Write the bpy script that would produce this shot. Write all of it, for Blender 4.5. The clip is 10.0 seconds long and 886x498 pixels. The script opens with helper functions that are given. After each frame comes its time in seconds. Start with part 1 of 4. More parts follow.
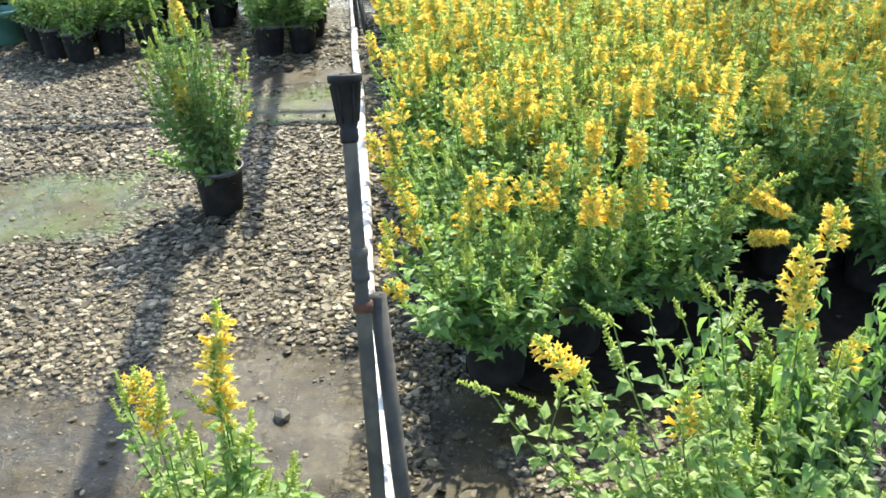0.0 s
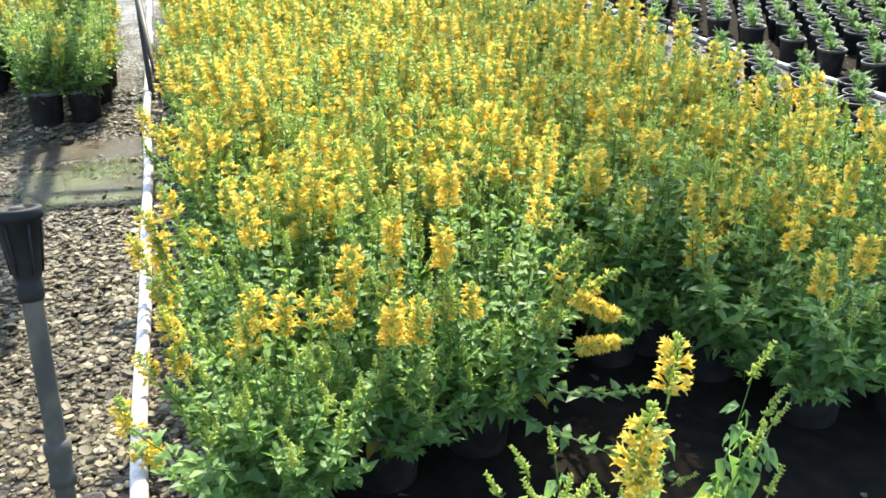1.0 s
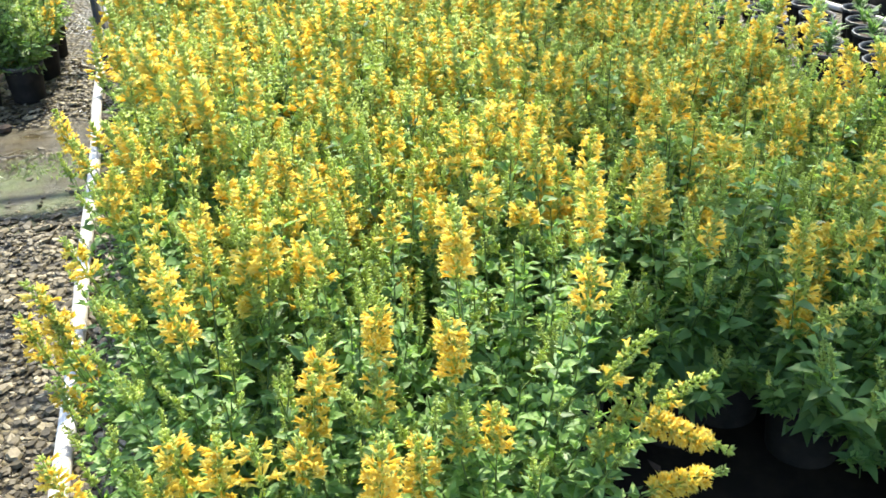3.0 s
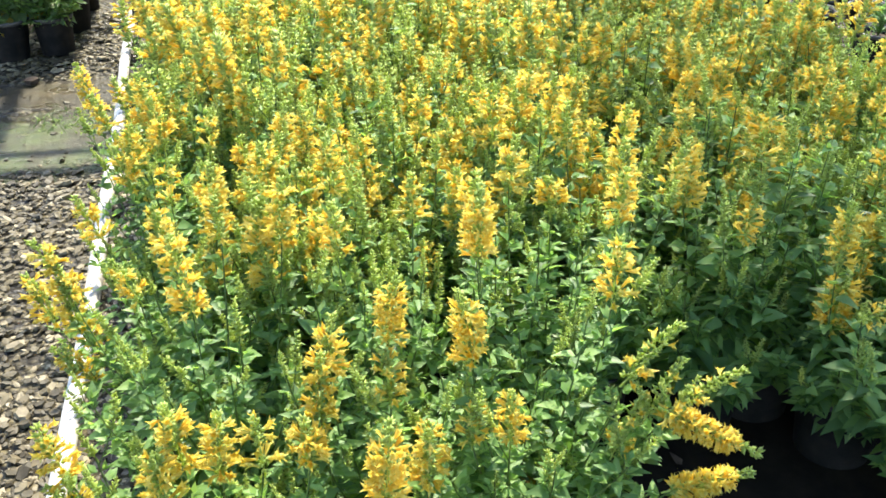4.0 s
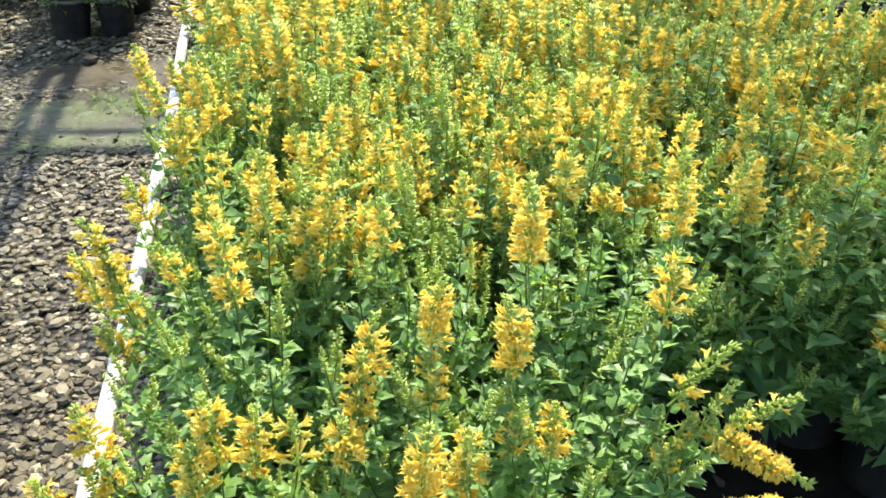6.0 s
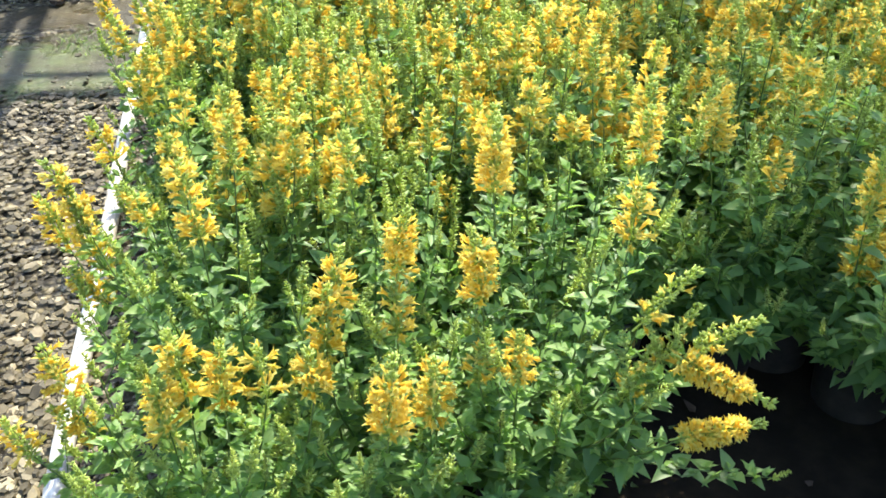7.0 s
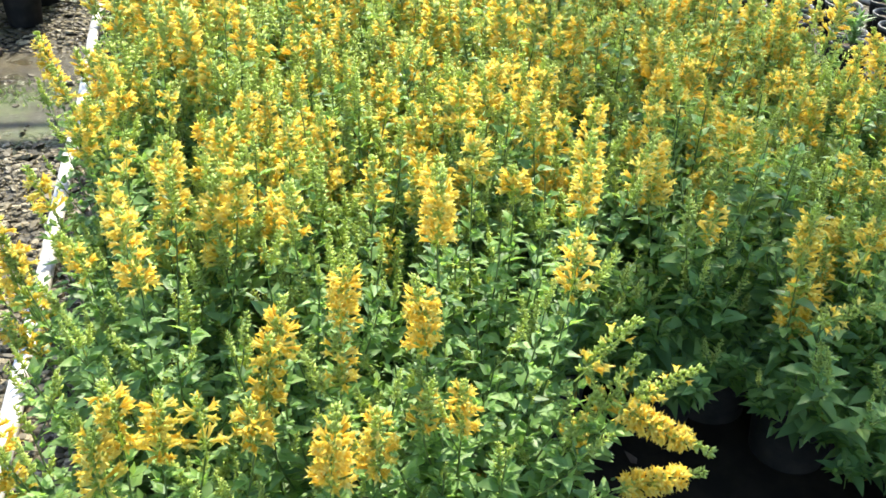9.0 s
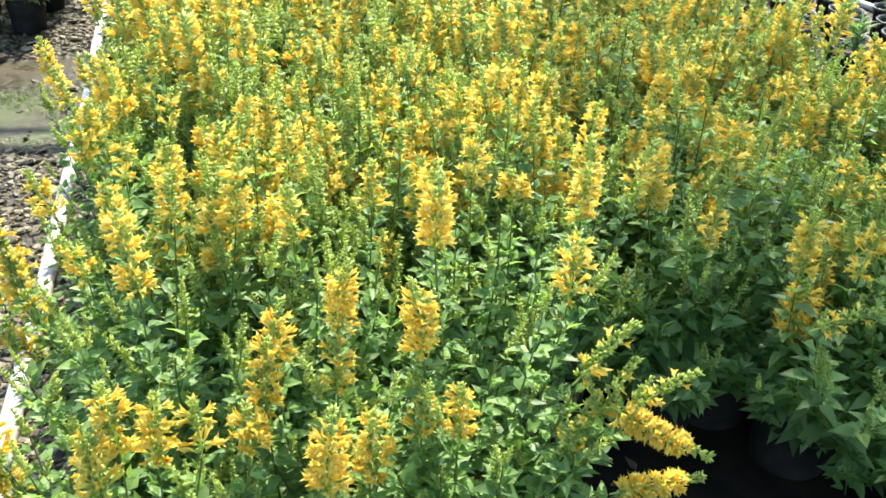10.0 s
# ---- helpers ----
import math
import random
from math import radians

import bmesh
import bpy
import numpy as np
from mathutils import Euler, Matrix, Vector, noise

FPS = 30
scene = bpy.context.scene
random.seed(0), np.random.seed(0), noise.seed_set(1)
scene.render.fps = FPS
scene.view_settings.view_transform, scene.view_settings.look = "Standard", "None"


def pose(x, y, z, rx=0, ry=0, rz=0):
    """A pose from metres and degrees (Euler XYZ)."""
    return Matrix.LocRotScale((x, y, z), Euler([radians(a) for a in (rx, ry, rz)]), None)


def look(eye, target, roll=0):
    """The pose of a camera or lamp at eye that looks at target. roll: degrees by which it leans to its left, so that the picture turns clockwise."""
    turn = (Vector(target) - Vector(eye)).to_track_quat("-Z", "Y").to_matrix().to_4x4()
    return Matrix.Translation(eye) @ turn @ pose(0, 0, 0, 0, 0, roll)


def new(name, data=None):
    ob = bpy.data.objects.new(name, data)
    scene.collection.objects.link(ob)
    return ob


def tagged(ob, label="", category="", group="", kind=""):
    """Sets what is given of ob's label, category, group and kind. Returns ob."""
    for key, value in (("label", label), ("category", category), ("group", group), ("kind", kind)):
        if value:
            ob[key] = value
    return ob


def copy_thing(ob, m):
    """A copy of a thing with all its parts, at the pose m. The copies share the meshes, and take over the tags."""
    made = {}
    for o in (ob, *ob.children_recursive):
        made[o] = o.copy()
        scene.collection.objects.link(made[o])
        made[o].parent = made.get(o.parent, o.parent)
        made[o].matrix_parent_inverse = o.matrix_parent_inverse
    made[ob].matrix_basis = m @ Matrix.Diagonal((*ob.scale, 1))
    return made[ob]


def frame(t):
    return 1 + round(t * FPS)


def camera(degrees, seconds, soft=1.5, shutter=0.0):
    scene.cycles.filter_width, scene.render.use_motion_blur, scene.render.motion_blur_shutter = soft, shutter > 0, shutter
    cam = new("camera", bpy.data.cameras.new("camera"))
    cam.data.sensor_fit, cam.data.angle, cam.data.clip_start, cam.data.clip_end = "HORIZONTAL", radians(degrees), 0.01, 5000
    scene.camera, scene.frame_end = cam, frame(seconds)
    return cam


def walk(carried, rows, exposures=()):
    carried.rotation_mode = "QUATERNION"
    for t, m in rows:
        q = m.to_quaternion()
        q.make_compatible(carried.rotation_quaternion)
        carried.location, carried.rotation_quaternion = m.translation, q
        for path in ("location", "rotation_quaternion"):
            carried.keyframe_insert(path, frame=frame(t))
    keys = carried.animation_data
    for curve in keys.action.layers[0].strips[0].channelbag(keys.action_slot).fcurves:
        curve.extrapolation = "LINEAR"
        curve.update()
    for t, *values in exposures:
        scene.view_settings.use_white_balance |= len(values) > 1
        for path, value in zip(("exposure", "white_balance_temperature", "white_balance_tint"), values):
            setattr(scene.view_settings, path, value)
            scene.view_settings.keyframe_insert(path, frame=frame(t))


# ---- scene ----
cam = camera(50.8, 10.0, soft=1.65)
PATH = [
    (0, (-0.024, -0.341, 1.625), (-0.058, 1.441, 0.718), -1.9),
    (0.5, (0.128, -0.152, 1.588), (0.281, 1.641, 0.716), -0.1),
    (1, (0.143, 0.136, 1.595), (0.451, 1.929, 0.766), -0.4),
    (1.5, (0.156, 0.38, 1.587), (0.498, 2.149, 0.719), -0.7),
    (2, (0.247, 0.598, 1.569), (0.49, 2.37, 0.675), -1.4),
    (2.5, (0.287, 0.794, 1.555), (0.536, 2.552, 0.634), -2.4),
    (2.7, (0.275, 0.852, 1.553), (0.565, 2.597, 0.62), -2.5),
    (3.8, (0.297, 0.989, 1.532), (0.546, 2.695, 0.518), -1.1),
    (4, (0.305, 0.993, 1.522), (0.524, 2.702, 0.507), -1.0),
    (4.5, (0.322, 0.993, 1.512), (0.484, 2.705, 0.491), -1.5),
    (5, (0.304, 1.015, 1.517), (0.404, 2.738, 0.507), -1.2),
    (5.2, (0.294, 1.013, 1.515), (0.366, 2.745, 0.519), -0.9),
    (6.3, (0.301, 1.034, 1.505), (0.446, 2.736, 0.464), 1.1),
    (6.5, (0.324, 1.019, 1.499), (0.46, 2.709, 0.438), 0.5),
    (7, (0.334, 1.021, 1.495), (0.484, 2.667, 0.369), 0.0),
    (7.5, (0.326, 1.021, 1.49), (0.512, 2.662, 0.363), 1.7),
    (8, (0.321, 0.997, 1.472), (0.547, 2.681, 0.417), 2.7),
    (8.5, (0.338, 1.0, 1.478), (0.583, 2.695, 0.445), 1.5),
    (9, (0.329, 1.01, 1.49), (0.609, 2.706, 0.469), 2.4),
    (9.5, (0.33, 1.007, 1.495), (0.612, 2.718, 0.497), 2.9),
    (10, (0.341, 1.006, 1.484), (0.611, 2.712, 0.476), 2.3),
]
walk(cam, [(t, look(eye, target, roll)) for t, eye, target, roll in PATH])

# ---- world, sun and exposure ----
SUN_AZ, SUN_EL = radians(12.0), radians(49.0)
TO_SUN = Vector((math.sin(SUN_AZ) * math.cos(SUN_EL), math.cos(SUN_AZ) * math.cos(SUN_EL), math.sin(SUN_EL)))

world = bpy.data.worlds.new("sky")
scene.world = world
world.use_nodes = True
wn, wl = world.node_tree.nodes, world.node_tree.links
sky = wn.new("ShaderNodeTexSky")
sky.sky_type, sky.sun_disc = "NISHITA", False
sky.sun_elevation, sky.sun_rotation = SUN_EL, SUN_AZ
wn["Background"].inputs["Strength"].default_value = 0.15
wl.new(sky.outputs["Color"], wn["Background"].inputs["Color"])

sun = new("sun", bpy.data.lights.new("sun", "SUN"))
sun.data.energy, sun.data.angle, sun.data.color = 3.43, radians(0.6), (1.0, 0.94, 0.76)
sun.matrix_world = look(TO_SUN * 30, (0, 0, 0))
scene.view_settings.exposure = 1.90


# ---- materials ----
def material(name):
    m = bpy.data.materials.new(name)
    m.use_nodes = True
    nt = m.node_tree
    return m, nt, nt.nodes["Principled BSDF"], nt.nodes["Material Output"]


def node(nt, kind, **kw):
    n = nt.nodes.new(kind)
    for k, v in kw.items():
        n.inputs[k.replace("_", " ")].default_value = v
    return n


def noise_tex(nt, scale, detail=4.0, rough=0.6, vec=None):
    n = node(nt, "ShaderNodeTexNoise", Scale=scale, Detail=detail, Roughness=rough)
    if vec is not None:
        nt.links.new(vec, n.inputs["Vector"])
    return n.outputs["Fac"]


def ramp(nt, fac, stops):
    r = nt.nodes.new("ShaderNodeValToRGB")
    e = r.color_ramp.elements
    while len(e) < len(stops):
        e.new(0.5)
    for el, (p, c) in zip(e, stops):
        el.position, el.color = p, (*c, 1.0)
    nt.links.new(fac, r.inputs["Fac"])
    return r.outputs["Color"]


def mix(nt, fac, a, b, blend="MIX"):
    m = nt.nodes.new("ShaderNodeMix")
    m.data_type, m.blend_type = "RGBA", blend
    for sock, v in ((m.inputs[0], fac), (m.inputs[6], a), (m.inputs[7], b)):
        if isinstance(v, (int, float)):
            sock.default_value = v
        elif isinstance(v, tuple):
            sock.default_value = (*v, 1.0)
        else:
            nt.links.new(v, sock)
    return m.outputs[2]


def calc(nt, op, a, b=0.0, c=0.0):
    m = nt.nodes.new("ShaderNodeMath")
    m.operation = op
    for sock, v in zip(m.inputs, (a, b, c)):
        if isinstance(v, (int, float)):
            sock.default_value = v
        else:
            nt.links.new(v, sock)
    return m.outputs[0]


def bump(nt, bsdf, height, strength=0.4, distance=0.01):
    b = node(nt, "ShaderNodeBump", Strength=strength, Distance=distance)
    nt.links.new(height, b.inputs["Height"])
    nt.links.new(b.outputs["Normal"], bsdf.inputs["Normal"])


def position(nt):
    return nt.nodes.new("ShaderNodeNewGeometry").outputs["Position"]


def island(nt):
    return nt.nodes.new("ShaderNodeNewGeometry").outputs["Random Per Island"]


def leafy(name, dark, mid, light, glow, through_light=0.35, rough=0.42):
    """Thin plant tissue: varied from piece to piece, lets some light through."""
    m, nt, bsdf, out = material(name)
    col = ramp(nt, island(nt), [(0.0, dark), (0.5, mid), (1.0, light)])
    patch = ramp(nt, noise_tex(nt, 9.0, 3.0, vec=position(nt)), [(0.3, (0.8, 0.85, 0.8)), (0.7, (1.12, 1.08, 1.0))])
    col = mix(nt, 1.0, col, patch, "MULTIPLY")
    nt.links.new(col, bsdf.inputs["Base Color"])
    bsdf.inputs["Roughness"].default_value = rough
    bsdf.inputs["Specular IOR Level"].default_value = 0.32
    tr = nt.nodes.new("ShaderNodeBsdfTranslucent")
    nt.links.new(mix(nt, 1.0, col, glow, "MULTIPLY"), tr.inputs["Color"])
    ms = nt.nodes.new("ShaderNodeMixShader")
    ms.inputs[0].default_value = through_light
    nt.links.new(bsdf.outputs[0], ms.inputs[1])
    nt.links.new(tr.outputs[0], ms.inputs[2])
    nt.links.new(ms.outputs[0], out.inputs["Surface"])
    return m


LEAF = leafy("leaf", (0.088, 0.165, 0.064), (0.135, 0.235, 0.092), (0.200, 0.312, 0.124), (1.7, 1.75, 0.92), 0.47, 0.45)
LEAF_GREY = leafy("leaf_grey_green", (0.105, 0.155, 0.068), (0.155, 0.215, 0.098), (0.215, 0.285, 0.135), (1.7, 1.75, 0.95), 0.42, 0.5)
LEAF_LIME = leafy("leaf_lime", (0.17, 0.25, 0.085), (0.245, 0.335, 0.12), (0.335, 0.425, 0.165), (1.6, 1.7, 0.95), 0.45, 0.5)
LEAF_YOUNG = leafy("leaf_young", (0.150, 0.262, 0.090), (0.220, 0.352, 0.122), (0.305, 0.442, 0.165), (1.8, 1.8, 0.85), 0.45, 0.52)
LEAF_OLD = leafy("leaf_old", (0.2, 0.2, 0.03), (0.3, 0.24, 0.05), (0.4, 0.3, 0.06), (1.6, 1.5, 0.8), 0.4, 0.5)
STEM = leafy("stem", (0.09, 0.15, 0.04), (0.12, 0.185, 0.05), (0.16, 0.22, 0.07), (1.4, 1.4, 0.8), 0.15, 0.5)
CALYX = leafy("calyx", (0.30, 0.385, 0.118), (0.42, 0.50, 0.158), (0.53, 0.60, 0.215), (1.5, 1.5, 0.82), 0.47, 0.5)
PETAL = leafy("petal", (0.84, 0.540, 0.057), (0.86, 0.645, 0.115), (0.87, 0.742, 0.23), (1.0, 1.03, 1.0), 0.55, 0.5)


def plastic(name, base, rough, dust, shine=0.5):
    m, nt, bsdf, _ = material(name)
    pos = position(nt)
    grime = ramp(nt, noise_tex(nt, 14.0, 6.0, vec=pos), [(0.42, base), (0.75, dust)])
    nt.links.new(grime, bsdf.inputs["Base Color"])
    nt.links.new(calc(nt, "MULTIPLY_ADD", noise_tex(nt, 30.0, vec=pos), 0.3, rough), bsdf.inputs["Roughness"])
    bsdf.inputs["Specular IOR Level"].default_value = shine
    bump(nt, bsdf, noise_tex(nt, 60.0, vec=pos), 0.15, 0.002)
    return m


POT = plastic("black_pot_plastic", (0.010, 0.0098, 0.0095), 0.5, (0.032, 0.028, 0.024), 0.2)
# pot plastic made paler, so the rim's highlight is in its colour
POT_RIM_LIT = plastic("pot_rim_lit_plastic", (0.035, 0.034, 0.032), 0.3, (0.15, 0.14, 0.125))
POT_GREEN = plastic("green_plastic", (0.04, 0.14, 0.11), 0.4, (0.09, 0.18, 0.15))
PVC_WHITE = plastic("white_pvc", (0.62, 0.60, 0.57), 0.45, (0.30, 0.255, 0.19))
PVC_GREY = plastic("grey_pvc", (0.054, 0.051, 0.044), 0.55, (0.125, 0.110, 0.082), 0.25)
PVC_DARK = plastic("dark_pvc", (0.025, 0.024, 0.023), 0.45, (0.07, 0.06, 0.05))
HEAD_BLACK = plastic("sprinkler_black", (0.008, 0.008, 0.009), 0.5, (0.02, 0.02, 0.02), 0.25)
RUST = plastic("rusty_clamp", (0.06, 0.025, 0.012), 0.7, (0.12, 0.05, 0.02))
# for the added bands out of view that block the sun
SUN_BLOCKER = plastic("sun_blocker_bands", (0.02, 0.03, 0.02), 0.7, (0.04, 0.05, 0.04))
STEEL = plastic("galvanised_steel", (0.35, 0.36, 0.37), 0.4, (0.25, 0.25, 0.25))
# near-black sheet colour that puts deep shade on the ground below plants
SHADE_SHEET = plastic("dark_shade_sheet", (0.010, 0.0078, 0.0052), 0.85, (0.022, 0.016, 0.010))
SHADE_SHEET.node_tree.nodes["Principled BSDF"].inputs["Specular IOR Level"].default_value = 0.12
SOIL = plastic("potting_soil", (0.035, 0.022, 0.014), 0.9, (0.11, 0.075, 0.05))


def make_stone(name, stops, rough):
    m, nt, bsdf, _ = material(name)
    pos = position(nt)
    col = ramp(nt, island(nt), stops)
    col = mix(nt, 1.0, col, ramp(nt, noise_tex(nt, 70.0, 5.0, vec=pos), [(0.3, (0.65, 0.65, 0.65)), (0.7, (1.15, 1.12, 1.05))]), "MULTIPLY")
    wet = ramp(nt, noise_tex(nt, 1.6, 3.0, vec=pos), [(0.4, (0.62, 0.6, 0.58)), (0.62, (1.0, 1.0, 1.0))])
    nt.links.new(mix(nt, 1.0, col, wet, "MULTIPLY"), bsdf.inputs["Base Color"])
    nt.links.new(calc(nt, "MULTIPLY_ADD", noise_tex(nt, 2.2, vec=pos), 0.5, rough), bsdf.inputs["Roughness"])
    bump(nt, bsdf, noise_tex(nt, 120.0, vec=pos), 0.3, 0.003)
    return m


STONE = make_stone("gravel_stone", [(0.0, (0.050, 0.041, 0.022)), (0.35, (0.092, 0.075, 0.042)), (0.72, (0.168, 0.139, 0.080)), (1.0, (0.43, 0.37, 0.25))], 0.32)
STONE.node_tree.nodes["Principled BSDF"].inputs["Specular IOR Level"].default_value = 0.3


# silt patches; the last two also paint the bed's shade onto its muddy front
MUD_SHADE = ((-0.62, 1.75, 0.42, 0.52), (-1.25, 1.65, 0.6, 0.33), (-1.85, 3.33, 0.50, 0.36), (-0.85, 4.68, 0.4, 0.36), (-0.9, 5.2, 0.5, 0.2), (-0.02, 1.45, 0.16, 0.25), (0.12, 1.80, 0.30, 0.20), (0.50, 1.84, 0.40, 0.13))


def make_ground():
    m, nt, bsdf, _ = material("wet_muddy_gravel")
    pos = position(nt)
    big = noise_tex(nt, 0.9, 4.0, vec=pos)
    fine = noise_tex(nt, 22.0, 8.0, 0.7, vec=pos)
    mud = ramp(nt, fine, [(0.3, (0.016, 0.012, 0.005)), (0.55, (0.033, 0.025, 0.010)), (0.8, (0.060, 0.047, 0.020))])
    silt = ramp(nt, noise_tex(nt, 5.0, 6.0, vec=pos), [(0.35, (0.028, 0.022, 0.0075)), (0.7, (0.062, 0.049, 0.0175))])
    col = mix(nt, ramp(nt, big, [(0.42, (0, 0, 0)), (0.6, (1, 1, 1))]), mud, silt)
    stain = ramp(nt, noise_tex(nt, 11.0, 7.0, 0.75, vec=pos), [(0.34, (0.42, 0.40, 0.36)), (0.50, (0.95, 0.94, 0.9)), (0.7, (1.3, 1.22, 1.05))])
    col = mix(nt, 1.0, col, stain, "MULTIPLY")
    damp = ramp(nt, noise_tex(nt, 3.2, 5.0, 0.65, vec=pos), [(0.36, (0.55, 0.53, 0.50)), (0.50, (1.0, 1.0, 1.0)), (0.66, (1.35, 1.32, 1.22))])
    col = mix(nt, 1.0, col, damp, "MULTIPLY")
    grit = node(nt, "ShaderNodeTexVoronoi", Scale=150.0, Randomness=1.0)
    nt.links.new(pos, grit.inputs["Vector"])
    sepg = nt.nodes.new("ShaderNodeSeparateColor")
    nt.links.new(grit.outputs["Color"], sepg.inputs[0])
    col = mix(nt, ramp(nt, sepg.outputs[0], [(0.90, (0, 0, 0)), (0.96, (1, 1, 1))]), col, ramp(nt, sepg.outputs[1], [(0.0, (0.018, 0.014, 0.008)), (0.6, (0.07, 0.058, 0.032)), (1.0, (0.15, 0.126, 0.08))]))
    # pebbled look away from the silt
    vor = node(nt, "ShaderNodeTexVoronoi", Scale=38.0, Randomness=1.0)
    nt.links.new(pos, vor.inputs["Vector"])
    sep = nt.nodes.new("ShaderNodeSeparateXYZ")
    nt.links.new(pos, sep.inputs[0])
    sepc = nt.nodes.new("ShaderNodeSeparateColor")
    nt.links.new(vor.outputs["Color"], sepc.inputs[0])
    peb = ramp(nt, sepc.outputs[0], [(0.0, (0.050, 0.040, 0.021)), (0.5, (0.110, 0.090, 0.050)), (1.0, (0.22, 0.185, 0.108))])
    peb = mix(nt, ramp(nt, vor.outputs["Distance"], [(0.25, (0, 0, 0)), (0.6, (1, 1, 1))]), peb, (0.022, 0.018, 0.012))

    def film(cx, cy, sx, sy, rag=2.2, scale=7.0):
        dx = calc(nt, "DIVIDE", calc(nt, "SUBTRACT", sep.outputs[0], cx), sx)
        dy = calc(nt, "DIVIDE", calc(nt, "SUBTRACT", sep.outputs[1], cy), sy)
        d = calc(nt, "SQRT", calc(nt, "ADD", calc(nt, "MULTIPLY", dx, dx), calc(nt, "MULTIPLY", dy, dy)))
        d = calc(nt, "ADD", d, calc(nt, "MULTIPLY", calc(nt, "SUBTRACT", noise_tex(nt, scale, 6.0, 0.7, vec=pos), 0.5), rag))
        return ramp(nt, d, [(0.75, (1, 1, 1)), (1.15, (0, 0, 0))])
    silted = None
    for spot in MUD_SHADE:
        m1 = film(*spot, 1.2, 5.0)
        silted = m1 if silted is None else mix(nt, 1.0, silted, m1, "LIGHTEN")
    col = mix(nt, silted, peb, col)
    # green algae films with ragged edges
    green = ramp(nt, fine, [(0.3, (0.035, 0.052, 0.012)), (0.7, (0.090, 0.115, 0.032))])
    for spot in ((-1.8, 3.30, 0.52, 0.46), (-0.85, 4.62, 0.42, 0.38), (-1.45, 3.75, 0.35, 0.15)):
        moss = calc(nt, "MULTIPLY", film(*spot, 3.0, 5.0), ramp(nt, noise_tex(nt, 4.0, 6.0, 0.7, vec=pos), [(0.42, (0.1, 0.1, 0.1)), (0.6, (0.85, 0.85, 0.85))]))
        col = mix(nt, moss, col, green)
    nt.links.new(col, bsdf.inputs["Base Color"])
    rough = ramp(nt, noise_tex(nt, 2.6, 3.0, vec=pos), [(0.38, (0.20, 0.20, 0.20)), (0.58, (0.65, 0.65, 0.65))])
    bsdf.inputs["Specular IOR Level"].default_value = 0.24
    nt.links.new(rough, bsdf.inputs["Roughness"])
    h = calc(nt, "ADD", calc(nt, "MULTIPLY", fine, 0.6), calc(nt, "MULTIPLY", calc(nt, "MULTIPLY", vor.outputs["Distance"], calc(nt, "SUBTRACT", 1.0, silted)), -1.6))
    bump(nt, bsdf, h, 0.9, 0.014)
    return m


GROUND = make_ground()


# ---- mesh helpers ----
class Shape:
    """Collects vertices and faces, with a material slot for each face."""

    def __init__(self):
        self.v, self.f, self.m = [], [], []

    def add(self, verts, faces, slot=0):
        n = len(self.v)
        self.v.extend(tuple(p) for p in verts)
        self.f.extend(tuple(i + n for i in f) for f in faces)
        self.m.extend([slot] * len(faces))

    def join(self, other, m, slot):
        self.add([m @ Vector(p) for p in other.v], other.f, slot)

    def mesh(self, name, mats, smooth=True):
        me = bpy.data.meshes.new(name)
        me.from_pydata(self.v, [], self.f)
        for m in mats:
            me.materials.append(m)
        me.polygons.foreach_set("material_index", self.m)
        me.polygons.foreach_set("use_smooth", [smooth] * len(self.f))
        me.update()
        return me


def part(name, me, parent, label="", m=None):
    ob = new(name, me)
    ob.parent = parent
    if m is not None:
        ob.matrix_basis = m
    return tagged(ob, label)


def frame_of(d):
    d = d.normalized()
    a = d.cross(Vector((0, 0, 1)) if abs(d.z) < 0.9 else Vector((1, 0, 0))).normalized()
    return a, d.cross(a)


def tube(s, pts, radii, sides=6, slot=0, caps=False):
    rings = []
    for i, p in enumerate(pts):
        d = pts[min(i + 1, len(pts) - 1)] - pts[max(i - 1, 0)]
        a, b = frame_of(d)
        for k in range(sides):
            w = 2 * math.pi * k / sides
            rings.append(p + (a * math.cos(w) + b * math.sin(w)) * radii[i])
    faces = [(i * sides + k, i * sides + (k + 1) % sides, (i + 1) * sides + (k + 1) % sides, (i + 1) * sides + k)
             for i in range(len(pts) - 1) for k in range(sides)]
    if caps:
        faces.append(tuple(range(sides))[::-1])
        faces.append(tuple((len(pts) - 1) * sides + k for k in range(sides)))
    s.add(rings, faces, slot)


def lathe(s, profile, sides=24, slot=0):
    verts = [(r * math.cos(2 * math.pi * k / sides), r * math.sin(2 * math.pi * k / sides), z) for r, z in profile for k in range(sides)]
    faces = [(i * sides + k, i * sides + (k + 1) % sides, (i + 1) * sides + (k + 1) % sides, (i + 1) * sides + k)
             for i in range(len(profile) - 1) for k in range(sides)]
    s.add(verts, faces, slot)


def bezier(a, b, c, n):
    return [a * (1 - t) ** 2 + b * 2 * t * (1 - t) + c * t * t for t in (i / (n - 1) for i in range(n))]


